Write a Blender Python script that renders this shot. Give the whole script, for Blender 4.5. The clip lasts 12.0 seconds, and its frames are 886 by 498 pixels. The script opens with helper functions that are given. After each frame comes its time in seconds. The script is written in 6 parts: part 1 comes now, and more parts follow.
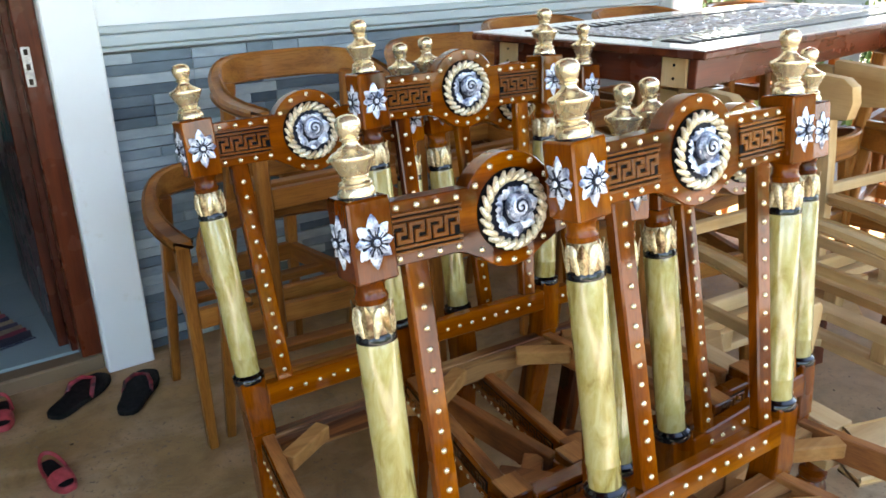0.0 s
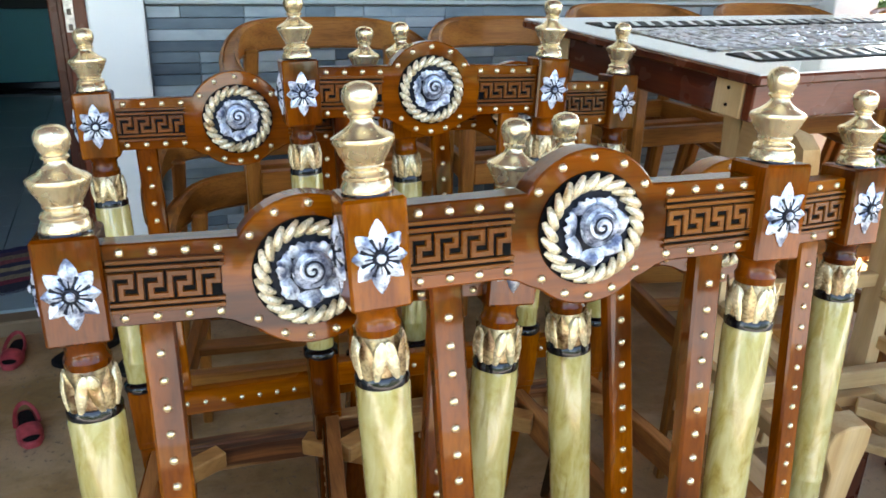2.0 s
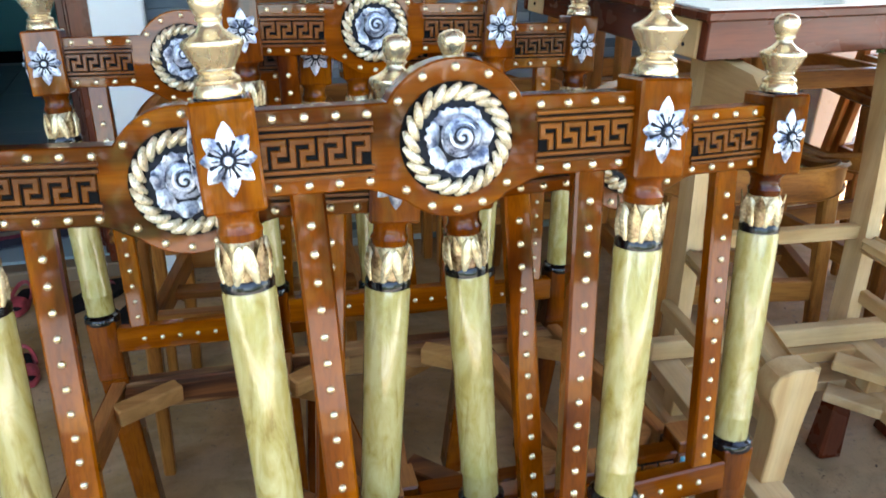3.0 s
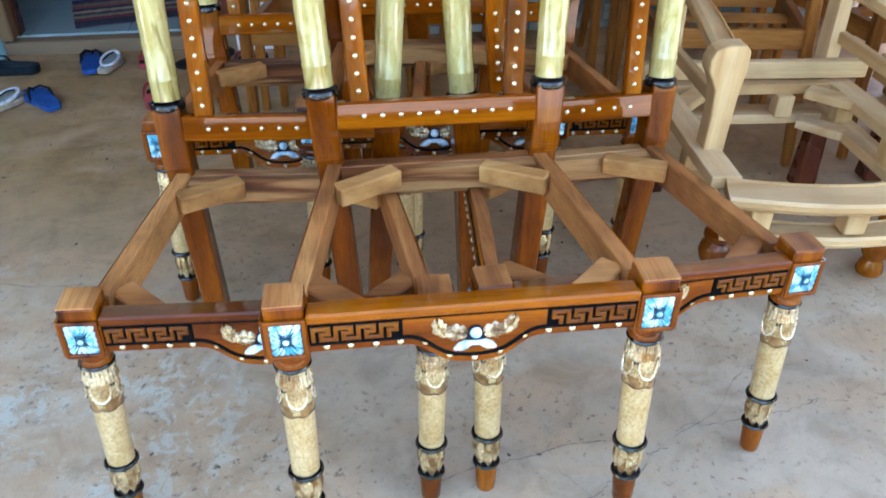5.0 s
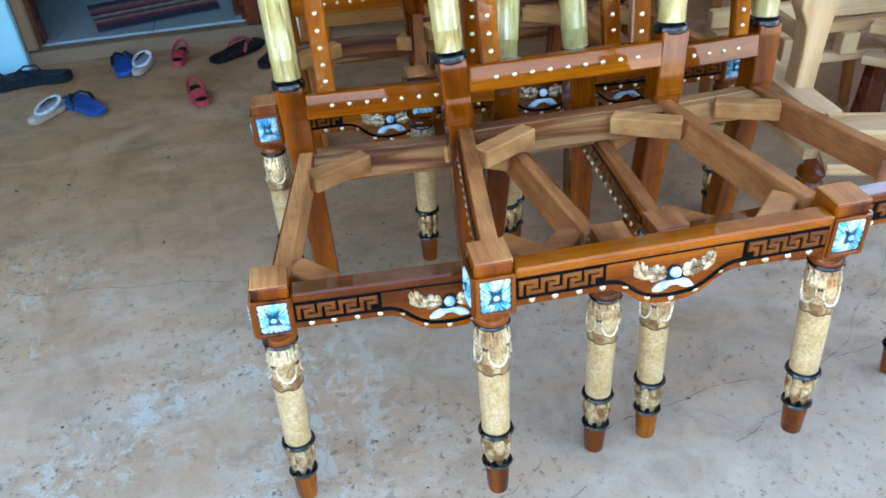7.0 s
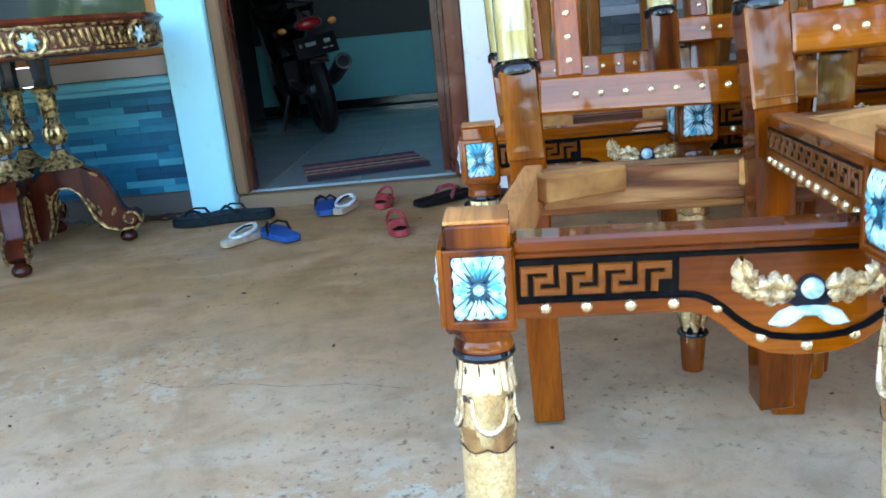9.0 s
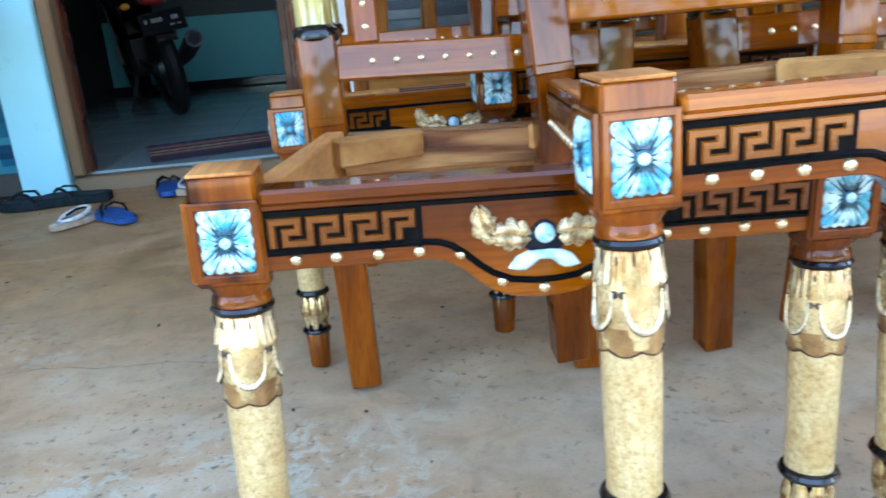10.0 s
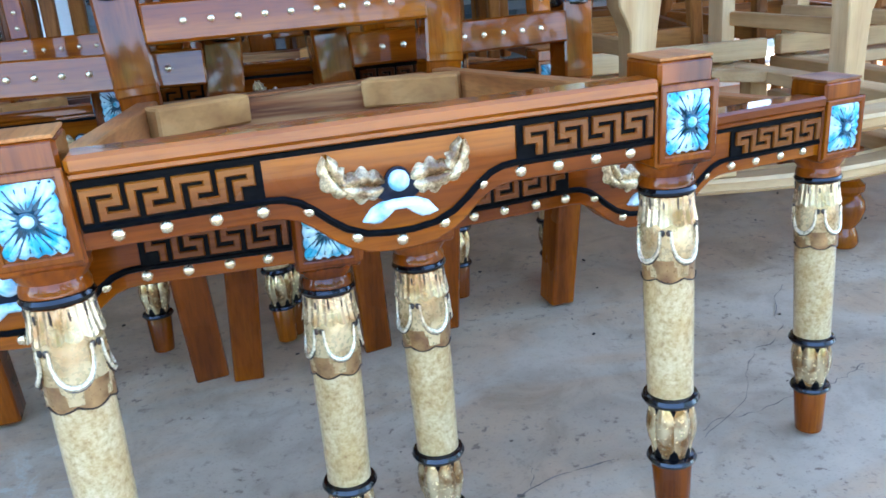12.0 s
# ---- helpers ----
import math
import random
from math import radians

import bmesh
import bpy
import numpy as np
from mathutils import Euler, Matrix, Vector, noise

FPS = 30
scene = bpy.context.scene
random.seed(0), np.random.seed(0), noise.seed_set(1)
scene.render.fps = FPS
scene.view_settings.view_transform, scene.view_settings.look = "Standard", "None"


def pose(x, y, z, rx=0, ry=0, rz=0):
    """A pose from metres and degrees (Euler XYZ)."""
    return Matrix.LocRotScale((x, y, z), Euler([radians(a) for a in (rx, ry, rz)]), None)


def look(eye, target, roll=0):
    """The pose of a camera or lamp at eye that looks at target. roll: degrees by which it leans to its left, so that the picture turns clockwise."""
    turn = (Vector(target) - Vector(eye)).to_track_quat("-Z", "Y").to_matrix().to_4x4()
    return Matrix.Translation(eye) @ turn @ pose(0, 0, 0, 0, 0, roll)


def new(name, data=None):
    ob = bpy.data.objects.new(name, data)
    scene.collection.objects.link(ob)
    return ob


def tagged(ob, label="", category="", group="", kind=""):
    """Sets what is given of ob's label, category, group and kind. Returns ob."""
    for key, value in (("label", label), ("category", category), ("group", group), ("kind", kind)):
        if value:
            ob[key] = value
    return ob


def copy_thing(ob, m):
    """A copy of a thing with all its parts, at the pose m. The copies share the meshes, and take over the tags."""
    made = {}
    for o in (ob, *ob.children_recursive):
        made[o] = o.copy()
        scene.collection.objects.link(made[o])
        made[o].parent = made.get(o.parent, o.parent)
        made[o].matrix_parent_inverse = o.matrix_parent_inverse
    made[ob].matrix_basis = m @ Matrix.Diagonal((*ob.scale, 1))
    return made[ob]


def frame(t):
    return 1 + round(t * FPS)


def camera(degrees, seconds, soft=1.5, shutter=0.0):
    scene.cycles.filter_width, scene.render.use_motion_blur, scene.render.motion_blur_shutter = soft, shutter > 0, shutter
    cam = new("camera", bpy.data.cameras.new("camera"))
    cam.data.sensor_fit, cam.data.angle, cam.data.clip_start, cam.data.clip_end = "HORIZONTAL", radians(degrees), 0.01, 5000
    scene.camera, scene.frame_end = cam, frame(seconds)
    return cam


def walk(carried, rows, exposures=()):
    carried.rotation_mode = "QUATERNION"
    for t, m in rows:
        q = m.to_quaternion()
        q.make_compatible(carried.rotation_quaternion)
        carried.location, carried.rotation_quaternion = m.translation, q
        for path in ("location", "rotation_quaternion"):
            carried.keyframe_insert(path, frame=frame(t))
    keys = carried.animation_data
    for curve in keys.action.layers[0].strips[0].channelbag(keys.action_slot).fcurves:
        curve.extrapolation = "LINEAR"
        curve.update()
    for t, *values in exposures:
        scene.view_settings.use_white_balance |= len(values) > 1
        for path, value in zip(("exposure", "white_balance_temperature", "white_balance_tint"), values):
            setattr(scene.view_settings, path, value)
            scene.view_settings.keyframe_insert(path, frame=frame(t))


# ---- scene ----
cam = camera(59.50, 12.0, 1.6, 0.2)
# seconds, place, yaw to the left, pitch, lean
PATH = [
    (0, -0.9572, -0.1505, 1.4187, -32.88, -21.86, -0.70),
    (0.5, -0.8766, -0.1160, 1.4143, -28.76, -21.88, 0.74),
    (0.7, -0.8340, -0.0933, 1.4098, -28.84, -22.47, 2.00),
    (1, -0.7545, -0.0628, 1.4260, -28.32, -21.63, 1.59),
    (1.5, -0.5986, -0.0289, 1.4246, -27.23, -21.47, 0.76),
    (2, -0.4097, -0.0701, 1.4269, -19.37, -24.30, 2.93),
    (2.5, -0.2778, -0.0995, 1.4093, -15.45, -24.57, 2.99),
    (3, -0.2319, -0.1616, 1.3746, -15.47, -26.18, 1.81),
    (3.5, -0.2159, -0.3439, 1.3423, -14.14, -28.96, 0.68),
    (3.7, -0.2124, -0.3952, 1.3292, -14.42, -29.14, 1.26),
    (5.3, -0.1463, -0.8505, 1.1742, -4.96, -36.45, -0.32),
    (5.5, -0.1699, -0.8465, 1.1702, -4.21, -37.38, -0.88),
    (6, -0.2358, -0.8203, 1.1664, -4.23, -37.15, -1.37),
    (6.5, -0.3648, -0.8050, 1.1618, -4.74, -37.19, -3.55),
    (7, -0.4609, -0.8018, 1.1590, -8.77, -35.50, -3.60),
    (7.5, -0.5041, -0.7740, 1.1452, -7.44, -30.65, -5.10),
    (7.7, -0.5143, -0.7271, 1.1116, -3.92, -27.38, -5.88),
    (9.3, -0.5573, -0.4809, 0.5954, 4.79, -15.58, -5.55),
    (9.5, -0.5308, -0.4903, 0.5981, 4.09, -16.64, -5.20),
    (10, -0.4500, -0.5131, 0.5998, -4.34, -17.77, -4.41),
    (10.5, -0.3660, -0.5394, 0.6076, -9.24, -17.42, -5.50),
    (11, -0.2973, -0.5603, 0.6133, -11.69, -17.90, -5.86),
    (11.5, -0.1987, -0.5699, 0.6223, -15.88, -19.68, -5.86),
    (12, -0.1488, -0.5704, 0.6322, -17.12, -20.10, -3.81),
]
EXPO = [(0, 3.18, 7700, 13), (0.8, 3.28, 7700, 13), (1.5, 3.05, 7600, 12.5), (2.5, 3.06, 7300, 11), (3.7, 3.42, 6850, 10), (5.3, 3.50, 6450, 11.5), (7.7, 3.54, 6250, 10), (9.3, 3.88, 6500, 8), (10.5, 3.56, 6300, 9), (12, 3.38, 5550, 10)]
SKY, SUN = 0.15, 4.5
walk(cam, [(t, pose(x, y, z, 90 + pitch, 0, yaw) @ pose(0, 0, 0, 0, 0, lean)) for t, x, y, z, yaw, pitch, lean in PATH], EXPO)

# ---- light ----
world = bpy.data.worlds.new("sky")
world.use_nodes = True
scene.world = world
sky = world.node_tree.nodes.new("ShaderNodeTexSky")
sky.sky_type, sky.sun_disc = "NISHITA", False
sky.sun_elevation, sky.sun_rotation = radians(57), radians(18)
sky.altitude, sky.dust_density = 0, 0.8
back = world.node_tree.nodes["Background"]
back.inputs["Strength"].default_value = SKY
world.node_tree.links.new(sky.outputs["Color"], back.inputs["Color"])
sun = new("sun", bpy.data.lights.new("sun", "SUN"))
sun.data.energy, sun.data.angle, sun.data.color = SUN, radians(1.0), (1.0, 0.95, 0.86)
sun.matrix_world = look((0.0, 0.0, 0.0), (-0.16, -0.52, -0.84))


# ---- materials ----
class Nodes:
    """A short way to write node materials."""

    def __init__(self, name):
        self.mat = bpy.data.materials.new(name)
        self.mat.use_nodes = True
        self.tree = self.mat.node_tree
        self.bsdf = self.tree.nodes["Principled BSDF"]

    def add(self, kind, values=(), operation="", data_type="", blend_type="", use_clamp=False):
        n = self.tree.nodes.new("ShaderNode" + kind)
        if data_type:
            n.data_type = data_type
        if operation:
            n.operation = operation
        if blend_type:
            n.blend_type = blend_type
        if use_clamp:
            n.use_clamp = True
        for k, v in dict(values).items():
            self.put(n.inputs[k], v)
        return n

    def put(self, socket, v):
        if isinstance(v, bpy.types.NodeSocket):
            self.tree.links.new(v, socket)
        elif isinstance(v, (tuple, list)) and len(v) == 3 and socket.type == "RGBA":
            socket.default_value = (*v, 1)
        else:
            socket.default_value = v

    def coords(self, scale=(1, 1, 1), shift=True, kind="Object"):
        c = self.add("TexCoord").outputs[kind]
        if shift:
            r = self.add("ObjectInfo").outputs["Random"]
            m = self.add("Math", {0: r, 1: 37.0}, operation="MULTIPLY").outputs[0]
            c = self.add("VectorMath", {0: c, 1: m}, operation="ADD").outputs[0]
        return self.add("Mapping", {"Vector": c, "Scale": scale}).outputs[0]

    def noise(self, vec, scale, detail=4.0, rough=0.55, distort=0.0):
        return self.add("TexNoise", {"Vector": vec, "Scale": scale, "Detail": detail, "Roughness": rough, "Distortion": distort}).outputs["Fac"]

    def ramp(self, fac, stops):
        n = self.add("ValToRGB", {"Fac": fac})
        e = n.color_ramp.elements
        while len(e) < len(stops):
            e.new(0.5)
        for el, (p, c) in zip(e, stops):
            el.position, el.color = p, (*c, 1)
        return n.outputs["Color"]

    def mix(self, fac, a, b, mode="MIX"):
        n = self.add("Mix", data_type="RGBA", blend_type=mode)
        self.put(n.inputs[0], fac)
        self.put(n.inputs[6], a)
        self.put(n.inputs[7], b)
        return n.outputs[2]

    def bump(self, height, strength=0.2, distance=0.002):
        n = self.add("Bump", {"Height": height, "Strength": strength, "Distance": distance})
        self.put(self.bsdf.inputs["Normal"], n.outputs[0])

    def set(self, **values):
        for k, v in values.items():
            self.put(self.bsdf.inputs[k.replace("_", " ")], v)
        return self.mat


AXIS = {"x": (0.06, 1, 1), "y": (1, 0.06, 1), "z": (1, 1, 0.06)}


def wood(name, axis, dark, mid, light, rough=0.3, coat=0.0, grain=60, figure=9, relief=0.12, pore=0.55, shine=0.5, blotch=(0.78, 0.74, 0.7)):
    n = Nodes(name)
    v = n.coords(AXIS[axis])
    fig = n.noise(v, figure, 3, 0.5, 1.2)
    fine = n.noise(v, grain * 4, 3, 0.6)
    stain = n.noise(n.coords(), 7, 3)
    base = n.ramp(fig, [(0.3, dark), (0.5, mid), (0.72, light)])
    pores = n.ramp(fine, [(0.35, (0.55, 0.5, 0.45)), (0.55, (1, 1, 1))])
    base = n.mix(pore, base, pores, "MULTIPLY")
    blot = n.ramp(stain, [(0.3, blotch), (0.55, (1.0, 0.98, 0.95)), (0.7, (1.1, 1.07, 1.02))])
    base = n.mix(0.8, base, blot, "MULTIPLY")
    ro = n.ramp(stain, [(0.3, (rough * 0.8,) * 3), (0.7, (min(1, rough * 1.35),) * 3)])
    n.bump(fine, relief, 0.0015)
    return n.set(Base_Color=base, Roughness=ro, Coat_Weight=coat, Coat_Roughness=0.04, Coat_IOR=1.5, Specular_IOR_Level=shine)


def paint(name, colour, colour2, rough=0.4, metal=0.0, scale=60, coat=0.0, relief=0.15, spread=(0.35, 0.65), shine=0.5):
    n = Nodes(name)
    v = n.coords()
    a = n.noise(v, scale, 4)
    b = n.noise(v, scale * 6, 2)
    base = n.ramp(a, [(spread[0], colour), (spread[1], colour2)])
    ro = n.ramp(b, [(0.3, (rough * 0.75,) * 3), (0.7, (min(1, rough * 1.3),) * 3)])
    n.bump(b, relief, 0.001)
    return n.set(Base_Color=base, Roughness=ro, Metallic=metal, Coat_Weight=coat, Coat_Roughness=0.1, Specular_IOR_Level=shine)


TEAK = {a: wood("varnished_teak_" + a, a, (0.044, 0.0066, 0.0002), (0.205, 0.0440, 0.0006), (0.350, 0.0960, 0.0016), 0.26, 0.65, shine=0.04) for a in "xyz"}
FRET = {a: wood("key_pattern_teak_" + a, a, (0.045, 0.009, 0.0006), (0.150, 0.039, 0.0020), (0.24, 0.072, 0.0045), 0.26, 0.2, shine=0.24) for a in "xyz"}
DARK = {a: wood("dark_mahogany_" + a, a, (0.050, 0.010, 0.005), (0.105, 0.021, 0.008), (0.165, 0.035, 0.013), 0.25, 0.15, shine=0.3) for a in "xyz"}
BARE = {a: wood("bare_teak_" + a, a, (0.11, 0.028, 0.007), (0.43, 0.163, 0.042), (0.60, 0.283, 0.086), 0.5, 0.0, relief=0.3, shine=0.3, blotch=(0.34, 0.25, 0.19)) for a in "xyz"}
BLOCK = {a: wood("pale_sawn_block_" + a, a, (0.30, 0.13, 0.033), (0.46, 0.215, 0.062), (0.58, 0.32, 0.11), 0.65, 0.0, grain=25, relief=0.3, pore=0.35, shine=0.2, blotch=(0.55, 0.45, 0.36)) for a in "xyz"}
PALE = {a: wood("pale_raw_wood_" + a, a, (0.47, 0.265, 0.103), (0.60, 0.385, 0.176), (0.70, 0.500, 0.272), 0.6, 0.0, relief=0.2, pore=0.18, shine=0.2) for a in "xyz"}
BROWN = {a: wood("oiled_brown_wood_" + a, a, (0.16, 0.049, 0.008), (0.35, 0.129, 0.025), (0.49, 0.205, 0.046), 0.38, 0.1, shine=0.25) for a in "xyz"}


def flame_teak():
    """Sawn teak with dark heartwood running into pale sapwood."""
    n = Nodes("two_tone_sawn_teak")
    v = n.coords(AXIS["x"])
    w = n.coords((0.13, 1, 1.6))
    edge = n.ramp(n.noise(w, 13, 3, 0.5, 0.7), [(0.46, (0, 0, 0)), (0.56, (1, 1, 1))])
    heart = n.ramp(n.noise(v, 22, 4, 0.6, 1.5), [(0.3, (0.040, 0.010, 0.003)), (0.5, (0.130, 0.038, 0.009)), (0.7, (0.28, 0.092, 0.020))])
    sap = n.ramp(n.noise(v, 16, 4, 0.6, 0.8), [(0.3, (0.30, 0.135, 0.040)), (0.7, (0.48, 0.245, 0.088))])
    base = n.mix(edge, heart, sap)
    fine = n.noise(v, 240, 3, 0.6)
    base = n.mix(0.5, base, n.ramp(fine, [(0.35, (0.6, 0.55, 0.5)), (0.55, (1, 1, 1))]), "MULTIPLY")
    n.bump(fine, 0.3, 0.0015)
    return n.set(Base_Color=base, Roughness=0.5, Specular_IOR_Level=0.3)


FLAME = flame_teak()
GOLD = paint("gold_paint", (0.74, 0.555, 0.305), (0.86, 0.70, 0.44), 0.24, 0.75, 10, 0.2, 0.02)
GOLDOLD = paint("antique_gold_paint", (0.30, 0.150, 0.045), (0.82, 0.62, 0.33), 0.22, 0.70, 40, 0.3, 0.03, (0.40, 0.58))
WINGGOLD = paint("cream_gold_carving", (0.16, 0.075, 0.022), (0.68, 0.51, 0.27), 0.26, 0.40, 55, 0.3, 0.06, (0.38, 0.55))
GILT = paint("old_gilding", (0.035, 0.017, 0.006), (0.56, 0.39, 0.16), 0.3, 0.7, 60, 0.1, 0.2, (0.39, 0.60))
PALEGOLD = paint("pale_gold_paint", (0.42, 0.26, 0.10), (0.82, 0.68, 0.45), 0.28, 0.35, 32, 0.3, 0.1, (0.30, 0.52))
OLDLEAF = paint("browned_gold_leaf_paint", (0.12, 0.055, 0.016), (0.62, 0.45, 0.22), 0.28, 0.40, 40, 0.3, 0.1, (0.38, 0.62))
LEAFGOLD = paint("leg_gold_paint", (0.34, 0.18, 0.060), (0.80, 0.63, 0.37), 0.24, 0.50, 26, 0.3, 0.04, (0.34, 0.58))
OCHRE = paint("ochre_gold_paint", (0.36, 0.205, 0.070), (0.66, 0.48, 0.235), 0.28, 0.35, 34, 0.3, 0.05, (0.34, 0.58))
LEAFCREAM = paint("cream_gold_leaf_paint", (0.28, 0.155, 0.05), (0.80, 0.64, 0.37), 0.24, 0.40, 34, 0.3, 0.05, (0.34, 0.52))
BRASS = paint("brass_nail", (0.78, 0.60, 0.33), (0.90, 0.76, 0.50), 0.25, 0.85, 200)
BLACK = paint("gloss_black_paint", (0.002, 0.002, 0.003), (0.005, 0.005, 0.006), 0.12, 0.0, 80, 0.1)
UMBER = paint("umber_wash", (0.010, 0.005, 0.003), (0.060, 0.028, 0.012), 0.4, 0.0, 90, 0.1)
INK = paint("black_carving_wash", (0.001, 0.001, 0.0015), (0.004, 0.004, 0.004), 0.5, 0.0, 120, 0.0, shine=0.06)
SILVER = paint("silver_white_paint", (0.12, 0.14, 0.21), (0.82, 0.85, 0.91), 0.3, 0.30, 60, 0.2, 0.2, (0.37, 0.55))
BUD = paint("tarnished_silver_paint", (0.030, 0.038, 0.070), (0.46, 0.51, 0.62), 0.3, 0.35, 70, 0.2, 0.2, (0.38, 0.62))
TEAL = paint("deep_teal_wash", (0.005, 0.035, 0.060), (0.018, 0.110, 0.165), 0.3, 0.0, 150, 0.2)
NAVY = paint("dark_blue_wash", (0.003, 0.004, 0.008), (0.010, 0.013, 0.024), 0.5, 0.0, 150, 0.0, shine=0.2)
AQUA = paint("white_blue_paint", (0.05, 0.36, 0.52), (0.60, 0.80, 0.84), 0.3, 0.0, 48, 0.2, 0.2, (0.41, 0.58))
SKYBLUE = paint("pale_blue_paint", (0.16, 0.42, 0.56), (0.70, 0.84, 0.88), 0.25, 0.0, 60, 0.4, 0.2, (0.32, 0.56))


def cream_shaft():
    n = Nodes("cream_marbled_lacquer")
    v = n.coords((1, 1, 0.35))
    a = n.noise(v, 45, 6, 0.65, 0.6)
    b = n.noise(n.coords((1, 1, 0.03)), 90, 3)
    base = n.ramp(a, [(0.28, (0.28, 0.19, 0.035)), (0.43, (0.41, 0.312, 0.088)), (0.60, (0.50, 0.41, 0.165))])
    streak = n.ramp(b, [(0.25, (0.5, 0.38, 0.2)), (0.42, (1, 1, 1))])
    base = n.mix(0.7, base, streak, "MULTIPLY")
    ridge = n.noise(n.coords((1, 1, 0.02)), 55, 3, 0.6)
    seam = n.ramp(n.noise(n.coords((1, 1, 0.015)), 34, 2), [(0.30, (0.42, 0.33, 0.22)), (0.345, (1, 1, 1))])
    base = n.mix(0.75, base, seam, "MULTIPLY")
    n.bump(n.mix(0.75, a, ridge), 0.42, 0.003)
    n.put(n.bsdf.inputs["Coat Normal"], n.tree.nodes["Bump"].outputs[0])
    return n.set(Base_Color=base, Roughness=0.22, Coat_Weight=1.0, Coat_Roughness=0.06, Specular_IOR_Level=0.6)


CREAM = cream_shaft()


def speckled_shaft():
    n = Nodes("speckled_ochre_lacquer")
    v = n.coords()
    a = n.noise(v, 190, 5, 0.75)
    b = n.noise(v, 26, 4, 0.6)
    base = n.ramp(a, [(0.30, (0.31, 0.170, 0.052)), (0.45, (0.52, 0.352, 0.150)), (0.62, (0.65, 0.485, 0.255))])
    tone = n.ramp(b, [(0.35, (0.82, 0.70, 0.48)), (0.6, (1.05, 1.05, 1.05))])
    base = n.mix(0.8, base, tone, "MULTIPLY")
    n.bump(a, 0.3, 0.001)
    return n.set(Base_Color=base, Roughness=0.3, Coat_Weight=0.7, Coat_Roughness=0.08)


CREAM2 = speckled_shaft()


def concrete():
    n = Nodes("dusty_concrete")
    v = n.coords(shift=False)
    sep = n.add("SeparateXYZ", {0: v}).outputs
    big = n.noise(v, 1.1, 5, 0.6, 0.5)
    mid = n.noise(v, 5, 6, 0.62, 0.4)
    soft = n.noise(n.add("Mapping", {"Vector": v, "Rotation": (0, 0, 0.45), "Scale": (1.0, 2.2, 1)}).outputs[0], 2.4, 7, 0.6, 0.8)
    far = n.add("MapRange", {"Value": sep[1], "From Min": 0.5, "From Max": 1.7})
    # grey trowelled cement, red-brown earth trodden in towards the doorway
    grey = n.ramp(big, [(0.35, (0.395, 0.298, 0.192)), (0.65, (0.56, 0.428, 0.282))])
    earth = n.ramp(mid, [(0.35, (0.300, 0.176, 0.070)), (0.65, (0.415, 0.253, 0.110))])
    share = n.add("Math", {0: far.outputs[0], 1: soft}, operation="ADD")
    share = n.add("MapRange", {"Value": share.outputs[0], "From Min": 0.42, "From Max": 1.25}).outputs[0]
    base = n.mix(share, grey, earth)
    tan = n.ramp(soft, [(0.46, (0, 0, 0)), (0.62, (0.8, 0.8, 0.8))])
    base = n.mix(tan, base, (0.47, 0.308, 0.172))
    cloud = n.ramp(n.noise(v, 9, 6, 0.66, 0.6), [(0.30, (0.76, 0.74, 0.71)), (0.5, (1, 1, 1)), (0.72, (1.12, 1.11, 1.09))])
    base = n.mix(1.0, base, cloud, "MULTIPLY")
    # old lime skin flaking off in patches
    zone = n.ramp(n.noise(v, 1.7, 3, 0.5), [(0.50, (0, 0, 0)), (0.60, (1, 1, 1))])
    skin = n.ramp(n.noise(v, 19, 9, 0.74, 0.6), [(0.51, (0, 0, 0)), (0.565, (0.92, 0.92, 0.92))])
    left = n.add("MapRange", {"Value": sep[0], "From Min": -0.15, "From Max": -0.65, "To Min": 0.02, "To Max": 0.75}).outputs[0]
    near = n.add("MapRange", {"Value": sep[1], "From Min": 0.7, "From Max": 1.2, "To Min": 1.0, "To Max": 0.0}).outputs[0]
    where = n.add("Math", {0: left, 1: near}, operation="MULTIPLY").outputs[0]
    flake = n.mix(1.0, n.mix(1.0, skin, zone, "MULTIPLY"), where, "MULTIPLY")
    base = n.mix(flake, base, (0.55, 0.555, 0.44))
    # pits and crumbs in clusters
    crowd = n.ramp(n.noise(v, 3.3, 4, 0.6), [(0.42, (0.14, 0.14, 0.14)), (0.56, (1, 1, 1))])
    pit = n.ramp(n.noise(v, 55, 5, 0.72), [(0.37, (1, 1, 1)), (0.43, (0, 0, 0))])
    pits = n.mix(1.0, pit, crowd, "MULTIPLY")
    base = n.mix(pits, base, (0.23, 0.155, 0.095))
    grain = n.ramp(n.noise(v, 240, 2, 0.6), [(0.28, (0.72, 0.69, 0.66)), (0.42, (1, 1, 1))])
    base = n.mix(0.6, base, grain, "MULTIPLY")
    ro = n.ramp(mid, [(0.35, (0.42,) * 3), (0.65, (0.68,) * 3)])
    h = n.mix(0.5, n.noise(v, 60, 4, 0.7), mid)
    h = n.mix(0.35, h, n.mix(1.0, (1, 1, 1), pits, "SUBTRACT"))
    n.bump(h, 0.35, 0.004)
    return n.set(Base_Color=base, Roughness=ro, Specular_IOR_Level=0.3)


CONCRETE = concrete()


